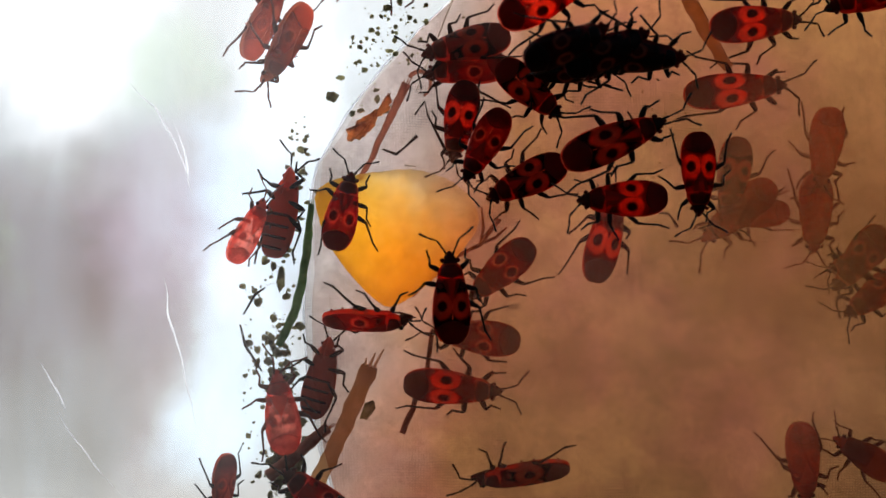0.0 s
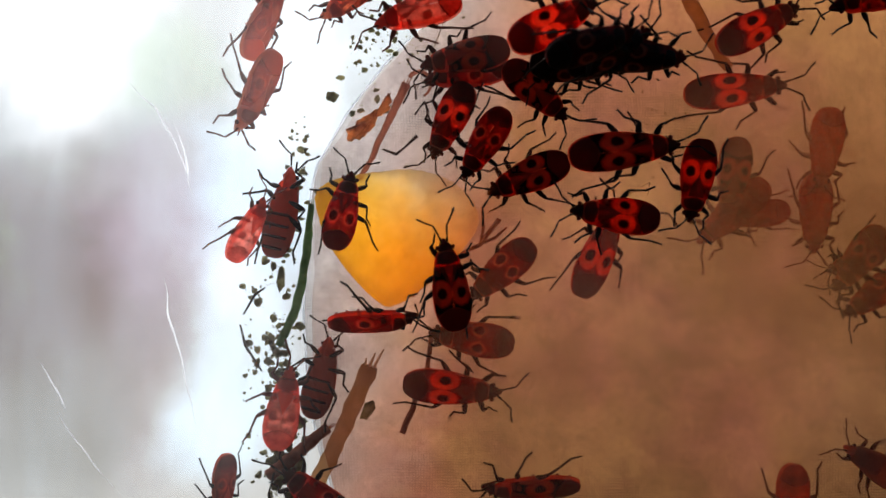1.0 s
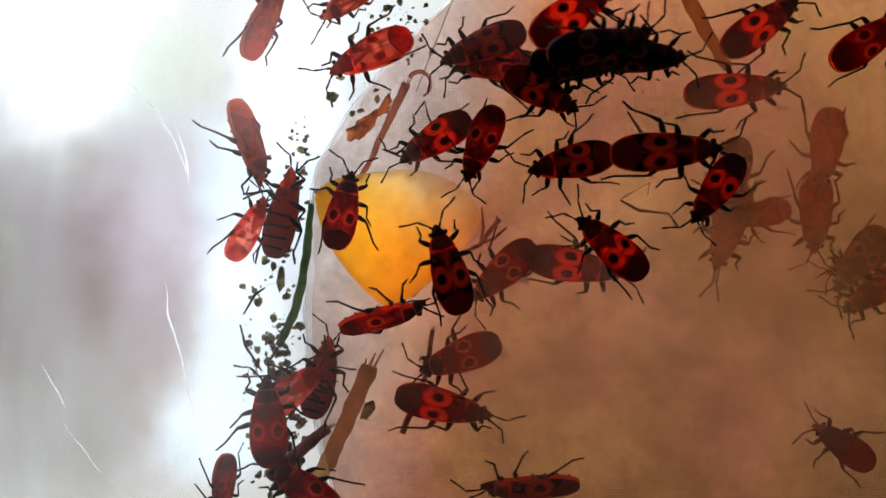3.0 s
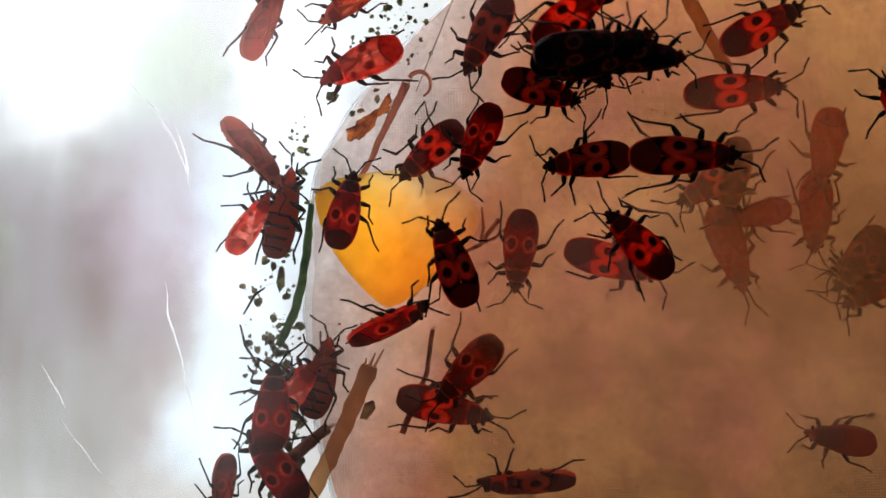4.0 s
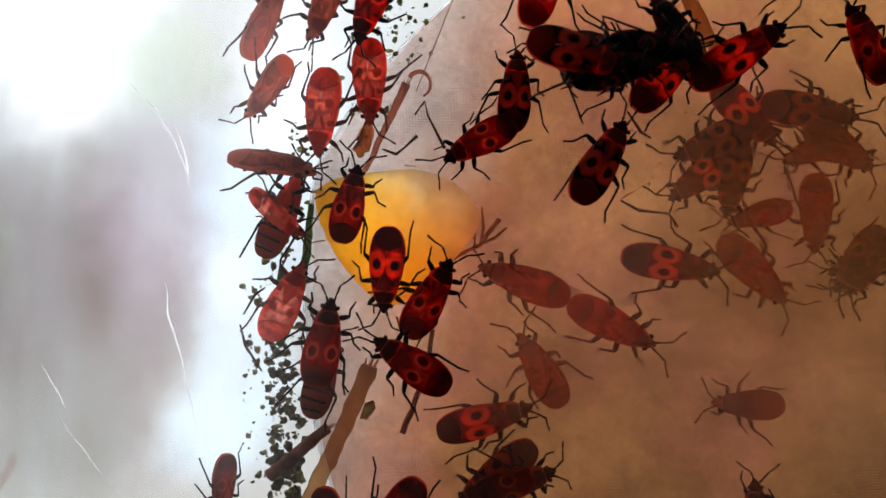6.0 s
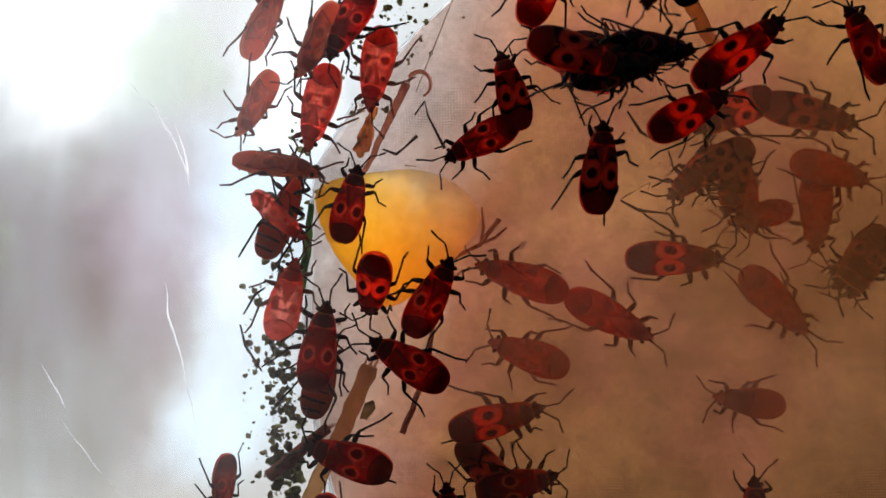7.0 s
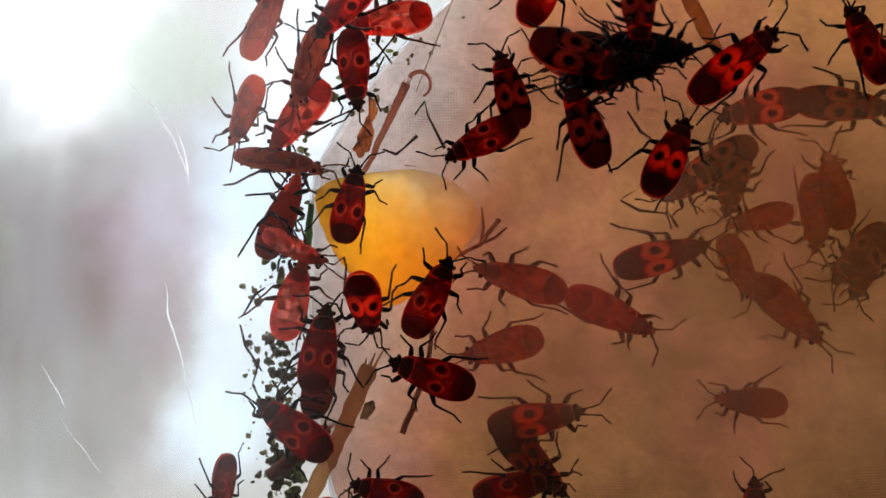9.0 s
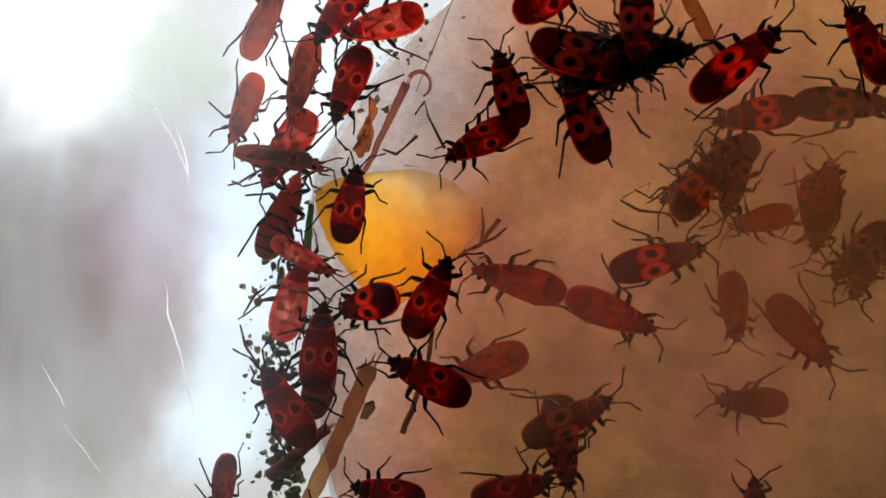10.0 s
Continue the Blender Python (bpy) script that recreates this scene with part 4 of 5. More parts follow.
for pts in ([(-7.2, 11.9), (-5.6, 11.3), (-4.6, 12.1), (-3.1, 13.5)], [(-3.4, 16.0), (-2.2, 17.6), (-1.8, 15.9), (0.2, 12.0)], [(21.2, 5.8), (23.4, 4.6), (27.0, 4.2), (28.0, 2.6)], [(-24.2, -9.0), (-23.6, -11.5), (-21.6, -14.6)],
            [(-23.8, -7.8), (-22.4, -5.4), (-21.2, -4.6)], [(22.0, 16.4), (23.6, 14.0), (24.8, 13.2)]):
    shed_leg(pts)

for pts in ([(21.3, 6.0), (24.7, 8.0)], [(24.7, 8.0), (24.4, 6.4)], [(-4.6, 10.0), (-3.2, 9.8)], [(1.5, 30.6), (-3.2, 18.8)]):
    bm = bmesh.new()
    tube(bm, [Vector((pts[0][0], -0.3, pts[0][1])) * MM, Vector((pts[1][0], -0.3, pts[1][1])) * MM], [0.00012, 0.00007], 6)
    tagged(part("fibre", bm, PALE), "short pale fibre on the gauze", "fibre")


def lump(bm, centre, r, rng, flat=0.75):
    """One irregular crumb."""
    made = bmesh.ops.create_icosphere(bm, subdivisions=1 if r < 0.28 else 2, radius=1.0)["verts"]
    turn = Euler([rng.uniform(0, 6.28) for _ in range(3)]).to_matrix()
    stretch = Vector((rng.uniform(0.7, 1.4), flat, rng.uniform(0.7, 1.4)))
    off = rng.uniform(0, 50)
    for v in made:
        p = v.co * (1 + 0.75 * noise.noise(v.co * 1.3 + Vector((off, 0, 0))))
        p = turn @ p
        v.co = (Vector(centre) + Vector((p.x * stretch.x, p.y * stretch.y, p.z * stretch.z)) * r) * MM


rng = random.Random(5)
# larger crumbs one by one
for x, z, r in ((-13.2, 18.2, 0.85), (-16.4, 11.8, 0.5), (-18.2, 13.3, 0.4), (-2.7, 24.9, 0.5), (-17.0, -9.2, 0.7), (-19.8, -12.4, 0.9), (-20.8, -13.4, 0.8), (-18.6, -13.6, 0.7), (-19.2, -10.2, 0.7), (-20.6, -11.0, 0.6),
                (-19.6, -22.4, 0.95), (-18.4, -23.6, 0.8), (-20.2, -25.2, 1.0), (-18.6, -26.8, 1.1), (-19.9, -28.2, 1.0), (-17.6, -28.6, 0.9), (-20.2, -19.4, 0.8), (-19.0, -20.6, 0.7), (-16.6, -22.8, 0.7), (-20.8, -16.6, 0.7), (-18.2, -15.2, 1.1), (-19.6, -15.0, 1.0), (-18.0, -19.2, 1.0), (-17.4, -25.4, 1.2), (-18.9, -24.8, 1.1), (-17.2, -27.0, 1.2), (-18.2, -29.6, 1.3), (-16.8, -20.6, 0.8),
                (-19.4, -17.6, 0.8), (-6.4, 28.8, 0.6), (-5.0, 29.4, 0.5), (-7.4, 27.8, 0.45), (-3.4, 27.2, 0.5), (-2.0, 29.2, 0.45), (-12.4, -9.0, 0.35), (-16.6, 9.2, 0.6), (-17.8, 8.4, 0.5), (-18.6, 9.8, 0.5), (2.4, 27.6, 0.3)):
    bm = bmesh.new()
    r *= 0.54
    lump(bm, (x, -r * 0.7, z), r, rng)
    for _ in range(3):
        lump(bm, (x + rng.uniform(-0.9, 0.9) * r, -r * 0.5, z + rng.uniform(-0.9, 0.9) * r), r * rng.uniform(0.4, 0.75), rng)
    tagged(part("crumb", bm, CRUMB), "dark greenish brown dry crumb against the seam", "crumb", "crumbs along the seam")

# the many small ones
bm = bmesh.new()
for z0, z1, x0, x1, count in ((-31, -9, -21.8, -16.8, 420), (-9, 2, -22.0, -17.0, 60), (2, 16, -19.0, -14.0, 45), (16, 29, -13.0, -6.0, 60), (22, 30, -9.0, -1.0, 60), (-28, -4, -24.0, -21.5, 45)):
    for _ in range(count):
        x, z = rng.triangular(x0, x1), rng.uniform(z0, z1)
        r = 0.06 + 0.34 * rng.random() ** 2.4
        lump(bm, (x, -r * 0.6, z), r, rng)
for _ in range(260):
    x, z = rng.uniform(-12, 54), rng.uniform(-30, 30)
    r = 0.035 + 0.06 * rng.random() ** 3
    lump(bm, (x, -r * 0.6, z), r, rng)
for _ in range(45):
    x, z = rng.triangular(19, 31, 23), rng.uniform(8, 21)
    lump(bm, (x, -0.06, z), 0.05 + 0.10 * rng.random() ** 2, rng)
tagged(part("fine_crumbs", bm, CRUMB), "fine dark crumbs scattered along the seam", "crumbs", kind="stuff")

# creases in the clear film
for pts in ([(-38.4, 20.4), (-34.8, 17.0), (-32.0, 12.8), (-30.2, 8.0)], [(-33.6, -3.4), (-32.6, -9.0), (-31.6, -13.0), (-29.6, -21.0)], [(-47, -20), (-43, -25), (-40, -29)], [(-31.8, 14.6), (-30.8, 11.0), (-30.0, 6.4)], [(-49.0, -14.0), (-45.6, -19.5)]):
    bm = bmesh.new()
    ends = []
    for i in range(25):
        f = i / 24 * (len(pts) - 1)
        k = min(int(f), len(pts) - 2)
        x, z = (pts[k][c] + (pts[k + 1][c] - pts[k][c]) * (f - k) for c in (0, 1))
        x += 0.5 * noise.noise((x * 0.3, z * 0.3, 4.0))
        y = 0.0016 * (edge_x(z) - x) ** 2 + 0.02 * (edge_x(z) - x) - 0.6
        w = 0.17 * math.sin(math.pi * i / 24) * (0.6 + 0.6 * abs(noise.noise((x, z, 8.0)))) + 0.01
        ends.append([bm.verts.new(Vector((x + d * w, y - abs(d) * 0.1 + 0.1, z)) * MM) for d in (-1, 0, 1)])
    for p, q in zip(ends, ends[1:]):
        for c in (0, 1):
            bm.faces.new((p[c], p[c + 1], q[c + 1], q[c]))
    tagged(part("crease", bm, CREASE), "fine white crease in the clear film", "crease", kind="structure")


# ---- movement ----
def path_at(rows, t):
    ts = [r[0] for r in rows]
    return [float(np.interp(t, ts, [r[i] for r in rows])) for i in (1, 2, 3)]


def lifted(t, x, z, heading, roll, lift, pitch=0.0):
    """A bug that walks on the outer film, over the cloudy plies, stands 3 mm further out there."""
    up = 3.0 * min(1.0, max(0.0, (x - 14) / 6)) if lift >= 3 else 0.0
    k = (EYE / MM - lift - up - 1.5) / (EYE / MM - lift - 1.5)
    return (t, x * k, z * k, heading, roll, lift + up, pitch)


def crawl(key, roll, lift, rows):
    """Keys a bug along rows (seconds, x, z, heading[, roll, lift[, pitch]]); its legs step with the way that it goes, its antennae feel about."""
    bug = swarm[key]
    size = bug.scale[2]
    rows = [lifted(*r) if len(r) > 4 else lifted(*r, roll, lift) for r in rows]
    walk(bug, [(r[0], stance(*r[1:], size)) for r in rows])
    rng = random.Random(key)
    gait, phase, before = [], rng.uniform(0, 6.28), None
    for i in range(101):
        now = path_at(rows, i / 10)
        if before:
            phase += (math.hypot(now[0] - before[0], now[1] - before[1]) + abs(now[2] - before[2]) * 0.04) / (3.4 * size) * 6.28
        gait.append(phase)
        before = now
    legs = [c for c in bug.children if c.name.startswith("leg")]
    for n, leg in enumerate(legs):
        k, s = n // 2, (-1, 1)[n % 2]
        place = Vector((s * HIPS[k][0], HIPS[k][1], 1.0)) * MM
        shift = math.pi * ((k + n) % 2)
        rest, tilt, raised = rng.uniform(-16, 16), rng.uniform(-9, 6), rng.uniform(-5, 8)
        keyed, last = [], None
        for i in range(101):
            if i not in (0, 100) and last is not None and abs(gait[i] - last) < 0.35:
                continue
            if last is not None and i >= 2 and keyed and keyed[-1][0] < (i - 1) / 10 - 0.01 and gait[i] - last >= 0.35:
                keyed.append(((i - 1) / 10, keyed[-1][1]))
            a = gait[i] + shift
            m = Matrix.Translation(place) @ pose(0, 0, 0, tilt, s * (raised - 9 * max(0.0, math.cos(a))) * -1, rest * s + s * 17 * math.sin(a))
            keyed.append((i / 10, m))
            last = gait[i]
        walk(leg, keyed)
    for n, f in enumerate(c for c in bug.children if c.name.startswith("antenna")):
        s = (-1, 1)[n]
        rows_f = []
        base, beat, lean = rng.uniform(-22, 14), rng.uniform(0, 6.28), rng.uniform(-14, 10)
        busy = 4 + min(14, 2.0 * (gait[-1] - gait[0]) / 6.28)
        for i in range(17):
            t = i * 0.625
            rows_f.append((t, Matrix.Translation(f.location) @ pose(0, 0, 0, lean + busy * 0.5 * math.sin(2.1 * t + beat), 0, s * base + busy * math.sin(1.3 * t + beat * 2))))
        walk(f, rows_f)


def motions():
    """Where each bug goes, in seconds, mm and degrees."""
    crawl("a1", 65, 3.0, [(0.00, -20.1, 25.9, 67), (10.00, -20.1, 25.9, 67)])
    crawl("a2", -45, 4.0, [(0.00, -17.4, 22.9, -121, -62, 4.0), (0.50, -19.4, 20.1, -128, -62, 4.0), (1.00, -20.6, 17.6, -117, -62, 4.0), (1.50, -21.5, 14.8, -106, -62, 4.0), (2.00, -21.7, 13.5, -104, -62, 4.0), (2.50, -21.4, 12.4, -75, -62, 4.0), (2.70, -21.6, 12.3, -76, -62, 4.0), (3.80, -21.1, 11.2, -56, -62, 4.0), (4.50, -20.8, 10.9, -42, -62, 4.0), (4.80, -20.3, 11.9, -31, -62, 4.0), (5.00, -19.6, 11.6, -25, -50, 4.0), (5.50, -19.4, 10.6, -11, -58, 4.0), (6.80, -18.6, 9.6, -11, -55, 4.0), (10.00, -18.3, 10.4, -12, -62, 4.0)])
    crawl("a3", 160, 1.0, [(0.00, -18.5, 4.1, 78), (4.50, -18.4, 4.0, 78), (5.70, -18.6, 3.8, 67), (10.00, -18.6, 3.7, 67)])
    crawl("a4", 45, 5.0, [(0.00, -21.5, 1.9, 64), (2.70, -21.6, 2.1, 62), (3.80, -21.4, 2.5, 60), (4.20, -21.2, 2.9, 56), (4.80, -20.5, 3.0, 54), (5.20, -21.1, 3.0, 50), (5.35, -20.2, 3.4, 4), (5.50, -19.4, 3.8, -42), (5.70, -18.8, 3.8, -39), (6.80, -18.4, 3.6, -39), (7.50, -18.2, 2.9, -43), (8.00, -17.9, 1.5, -33), (8.50, -17.6, 0.5, -31), (9.00, -16.6, 0.0, -24), (10.00, -15.7, -1.0, -27)])
    crawl("a5", 8, 6.0, [(0.00, -11.0, 4.1, 77), (2.70, -11.0, 4.2, 77), (3.80, -10.8, 4.2, 77), (4.50, -10.6, 4.5, 75), (4.80, -10.5, 4.6, 76), (5.70, -10.3, 4.9, 77), (10.00, -10.2, 4.9, 79)])
    crawl("a6", 58, 5.0, [(0.00, -8.4, -8.1, 1, 58, 5.0), (0.50, -8.2, -8.0, 4, 58, 5.0), (1.00, -7.8, -8.2, 5, 58, 5.0), (1.50, -7.4, -8.2, 9, 58, 5.0), (2.00, -6.9, -8.1, 11, 58, 5.0), (2.70, -6.7, -7.8, 15, 58, 5.0), (3.80, -6.1, -8.2, 26, 58, 5.0), (4.20, -5.6, -8.6, 28, 58, 5.0), (4.50, -5.3, -8.5, 25, 58, 5.0), (4.80, -4.4, -8.2, 32, 58, 5.0), (5.00, -3.8, -8.1, 41, 58, 5.0), (5.20, -3.5, -7.5, 41, 60, 5.0), (5.50, -2.3, -6.0, 54, 25, 5.0), (5.70, -1.8, -5.7, 59, 15, 5.0), (6.80, -1.3, -5.4, 62, 10, 5.0), (10.00, -1.4, -5.4, 64, 10, 5.0)])
    crawl("a7", 5, 8.0, [(0.00, 0.9, -5.3, 92), (0.50, 0.8, -4.2, 94), (1.00, 0.8, -3.9, 98), (1.50, 0.6, -3.9, 103), (2.00, 0.3, -3.4, 102), (2.70, 0.5, -2.5, 105), (3.80, 1.0, -1.7, 109), (4.20, 1.2, -1.4, 110), (4.50, 1.7, -2.0, 99), (4.80, 7.1, 0.0, 64), (5.00, 9.6, 0.7, 38), (5.20, 14.0, 1.7, 37), (5.50, 14.7, 3.7, 80), (5.70, 16.8, 9.5, 59), (6.80, 17.1, 8.4, 73), (7.20, 16.4, 9.2, 96), (7.50, 16.2, 10.0, 99), (8.00, 15.6, 12.6, 111), (8.50, 15.3, 13.3, 111), (10.00, 15.1, 13.9, 113)])
    crawl("a8", 5, 0.0, [(0.00, 6.8, -2.5, -138, 5, 0.0), (1.00, 6.9, -2.5, -138, 5, 0.0), (2.70, 7.0, -3.2, -141, 5, 0.0), (3.80, 8.3, -0.0, -106, 5, 0.0), (4.20, 9.3, -0.4, -92, 5, 0.0), (4.50, 9.3, -1.5, -99, 5, 0.0), (4.80, 6.6, -9.7, -152, 5, 0.0), (5.00, 4.6, -11.1, -164, 5, 0.0), (5.20, 4.8, -11.7, -157, 5, 0.0), (5.50, 0.4, -12.2, -189, 3, 5.0), (5.70, -1.9, -12.8, -211, 3, 6.0), (6.80, -4.3, -12.1, -216, 3, 6.0), (7.20, -3.1, -13.0, -203, 3, 6.0), (7.50, -3.0, -13.1, -200, 3, 6.0), (8.00, -1.9, -13.6, -199, 3, 6.0), (9.00, -1.2, -13.9, -199, 3, 6.0), (10.00, -1.5, -14.3, -206, 3, 6.0)])
    crawl("a9", 4, 0.6, [(0.00, 1.1, -16.2, -5), (1.50, 0.8, -16.4, -6), (2.00, 0.3, -17.2, -8), (2.50, -0.1, -17.9, -12), (3.80, 0.2, -18.5, -13), (4.50, 0.2, -18.5, -13), (4.80, 1.8, -19.1, -11), (5.20, 2.2, -19.5, -6), (5.50, 3.3, -19.5, -1), (5.70, 4.3, -20.0, 12), (6.80, 5.5, -20.0, 18), (7.20, 6.8, -20.0, 8), (7.50, 6.9, -20.0, 1), (8.00, 7.3, -19.9, 3), (8.50, 9.1, -19.6, 11), (9.00, 10.9, -19.9, 10), (10.00, 14.6, -20.0, 26)])
    crawl("a10", 6, 0.0, [(0.00, 4.1, -10.3, 173, 6, 0.0), (1.00, 3.4, -10.5, 172, 6, 0.0), (1.50, 3.4, -11.3, 177, 6, 0.0), (2.00, 2.9, -12.4, 197, 6, 0.0), (2.70, 1.8, -12.4, 200, 6, 0.0), (3.80, 3.2, -13.6, 213, 6, 0.0), (4.20, 2.2, -14.5, 234, 3, 5.0), (4.50, 0.7, -16.9, 225, 3, 5.0), (4.80, -4.3, -21.3, 205, 3, 6.0), (5.00, -7.7, -25.5, 220, 3, 6.0), (5.20, -4.4, -24.1, 247, 3, 6.0), (5.50, -3.5, -28.7, 263, 3, 6.0), (5.70, -4.1, -30.8, 256, 3, 6.0), (6.25, -6.4, -27.3, 209, 3, 6.0), (6.80, -8.7, -23.8, 161, 3, 6.0), (7.20, -12.0, -22.8, 163, 3, 6.0), (7.50, -13.2, -22.8, 165, 3, 6.0), (8.00, -15.9, -20.5, 151, 3, 6.0), (8.50, -16.6, -19.8, 147, 3, 6.0), (9.00, -16.4, -19.7, 142, 3, 6.0), (9.50, -16.8, -18.6, 136, 3, 6.0), (10.00, -17.3, -17.2, 120, 3, 6.0)])
    crawl("a12", 10, 6.0, [(0.00, -18.4, -35.4, 118), (1.00, -16.4, -32.5, 121), (1.50, -18.1, -24.7, 130), (2.00, -18.2, -22.7, 113), (2.70, -19.2, -19.7, 96), (3.80, -18.8, -18.3, 87), (4.20, -18.1, -16.9, 83), (4.50, -16.3, -16.0, 75), (4.80, -15.6, -14.6, 70), (5.20, -14.1, -13.8, 71), (5.50, -13.2, -11.0, 76), (5.70, -13.1, -10.4, 81), (6.80, -13.4, -10.7, 72), (7.20, -13.6, -10.8, 88), (8.00, -13.5, -11.1, 78), (10.00, -13.5, -10.9, 85)])
    crawl("a13", 10, 2.0, [(0.00, -14.3, -28.8, 140), (2.50, -14.6, -28.6, 140), (2.70, -14.9, -28.4, 141), (3.80, -18.7, -25.4, 133), (4.20, -19.6, -24.6, 122), (4.50, -20.1, -23.6, 120), (4.80, -20.2, -23.5, 115), (5.00, -18.2, -25.3, 129), (5.10, -16.7, -25.7, 161), (5.20, -15.3, -26.2, 192), (5.35, -14.5, -27.1, 235), (5.50, -13.8, -28.0, 277), (5.70, -13.1, -32.3, 279), (10.00, -13.0, -33.9, 276)])
    crawl("a14", 10, 4.0, [(0.00, -18.1, -18.4, 97), (0.50, -18.1, -18.4, 96), (1.00, -17.9, -18.0, 80), (1.50, -17.8, -17.9, 45), (2.00, -17.6, -17.8, 44), (2.70, -17.3, -16.6, 38), (3.80, -16.8, -15.4, 36), (4.20, -17.4, -16.8, 67), (4.50, -17.2, -16.2, 74), (4.80, -16.7, -12.9, 55), (5.00, -17.0, -11.9, 60), (5.20, -17.9, -10.2, 66), (5.50, -18.3, -8.7, 76), (5.70, -17.8, -6.4, 62), (6.80, -17.7, -5.7, 76), (8.00, -16.8, -5.7, 75), (10.00, -17.0, -5.8, 75)])
    crawl("a15", 165, 0.0, [(0.00, -14.2, -15.1, 77), (10.00, -14.2, -15.1, 77)])
    crawl("a17", 10, 0.0, [(0.00, 9.2, -26.6, -174, -42, 0.0), (0.50, 10.1, -27.8, -173, -42, 0.0), (1.00, 10.4, -28.2, -179, -42, 0.0), (3.80, 10.2, -28.0, -179, -42, 0.0), (4.20, 9.6, -27.1, -177, -42, 0.0), (4.50, 10.0, -27.1, -166, -42, 0.0), (4.80, 8.6, -27.5, -184, -35, 0.0), (5.20, 7.8, -27.8, -200, -25, 0.0), (5.70, 6.3, -27.6, -211, -15, 0.0), (5.95, 6.3, -26.8, -159, 0, 0.0), (6.20, 6.3, -26.1, -107, 10, 0.0), (6.50, 6.1, -26.4, -75, 10, 0.0), (6.80, 5.9, -26.7, -44, 10, 0.0), (8.00, 6.3, -26.4, -45, 10, 0.0), (8.50, 8.3, -26.1, -42, 10, 0.0), (9.00, 10.4, -25.0, -46, 10, 0.0), (10.00, 13.9, -22.8, -81, 10, 0.0)])
    crawl("a18", 12, 1.0, [(0.00, 14.1, -48.0, 58), (4.20, 14.1, -46.0, 58), (4.80, 10.9, -36.2, 30), (5.00, 10.2, -32.0, 27), (5.20, 9.2, -27.4, 25), (5.50, 8.4, -27.0, 14), (5.70, 8.3, -27.2, 18), (6.80, 8.6, -27.4, 12), (10.00, 8.1, -28.1, 15)])
    crawl("b1", 3, 0.0, [(0.00, 34.4, 18.7, 6, 3, 0.0), (4.50, 34.4, 18.6, 5, 3, 0.0), (4.80, 31.3, 18.6, 38, 3, 5.0), (5.00, 31.5, 18.3, 41, 3, 5.0), (5.20, 32.5, 22.3, 29, 3, 5.0), (5.50, 33.3, 21.8, 32, 3, 5.0), (5.70, 33.0, 21.5, 32, 3, 5.0), (6.80, 32.8, 22.0, 36, 3, 5.0), (7.50, 33.5, 22.0, 38, 3, 5.0), (8.00, 32.3, 20.5, 40, 3, 5.0), (10.00, 32.7, 20.7, 39, 3, 5.0)])
    crawl("b2", 10, 1.0, [(0.00, 36.4, 26.2, 5), (0.50, 36.9, 25.7, 25), (1.00, 36.7, 25.8, 27), (1.50, 36.9, 26.1, 36), (3.80, 37.1, 25.8, 34), (4.50, 37.5, 25.7, 3), (4.80, 36.2, 27.1, 59), (5.00, 36.5, 28.0, 69), (5.20, 38.0, 29.5, 60), (5.50, 38.6, 29.7, 26), (5.70, 40.6, 33.1, 21), (10.00, 41.1, 35.1, 13)])
    crawl("b3", 5, 5.0, [(0.00, 28.4, 8.4, -89, 5, 5.0), (0.50, 28.6, 8.2, -95, 5, 5.0), (1.00, 28.2, 7.7, -100, 5, 5.0), (1.50, 29.0, 7.4, -98, 5, 5.0), (2.00, 29.5, 7.2, -103, 5, 5.0), (2.50, 30.2, 6.3, -116, 5, 5.0), (3.80, 31.6, 7.8, -142, 3, 0.0), (4.50, 31.1, 7.3, -159, 3, 0.0), (5.00, 30.8, 7.7, -154, 3, 0.0), (7.20, 29.9, 8.9, -139, 3, 0.0), (10.00, 29.6, 7.8, -150, 3, 0.0)])
    crawl("b4", 5, 0.0, [(0.00, 34.1, 8.5, -99), (10.00, 34.1, 8.5, -99)])
    crawl("b5", 8, 6.0, [(0.00, 18.8, 11.8, 22, 8, 6.0), (0.50, 19.4, 11.1, 13, 8, 6.0), (1.00, 19.9, 10.8, 6, 8, 6.0), (1.50, 20.4, 10.8, 11, 8, 6.0), (2.00, 21.4, 11.3, 6, 8, 6.0), (2.50, 22.7, 11.0, 6, 8, 6.0), (2.70, 23.6, 10.9, 3, 8, 6.0), (3.80, 25.9, 10.2, 4, 8, 6.0), (4.20, 27.8, 10.3, -4, 8, 6.0), (4.50, 30.8, 9.8, -2, 3, 3.0), (4.80, 33.1, 11.3, 7, 3, 1.2), (5.00, 35.4, 13.2, 11, 3, 0.0), (5.20, 37.7, 17.9, 21, 3, 0.0), (5.50, 41.2, 18.2, 21, 3, 0.0), (5.70, 43.1, 16.9, -3, 3, 0.0), (6.80, 43.1, 15.9, -12, 3, 0.0), (7.50, 44.0, 15.9, -21, 3, 0.0), (8.00, 46.2, 15.3, -30, 3, 0.0), (8.50, 47.1, 16.9, -16, 3, 0.0), (10.00, 47.2, 17.0, -1, 3, 0.0)])
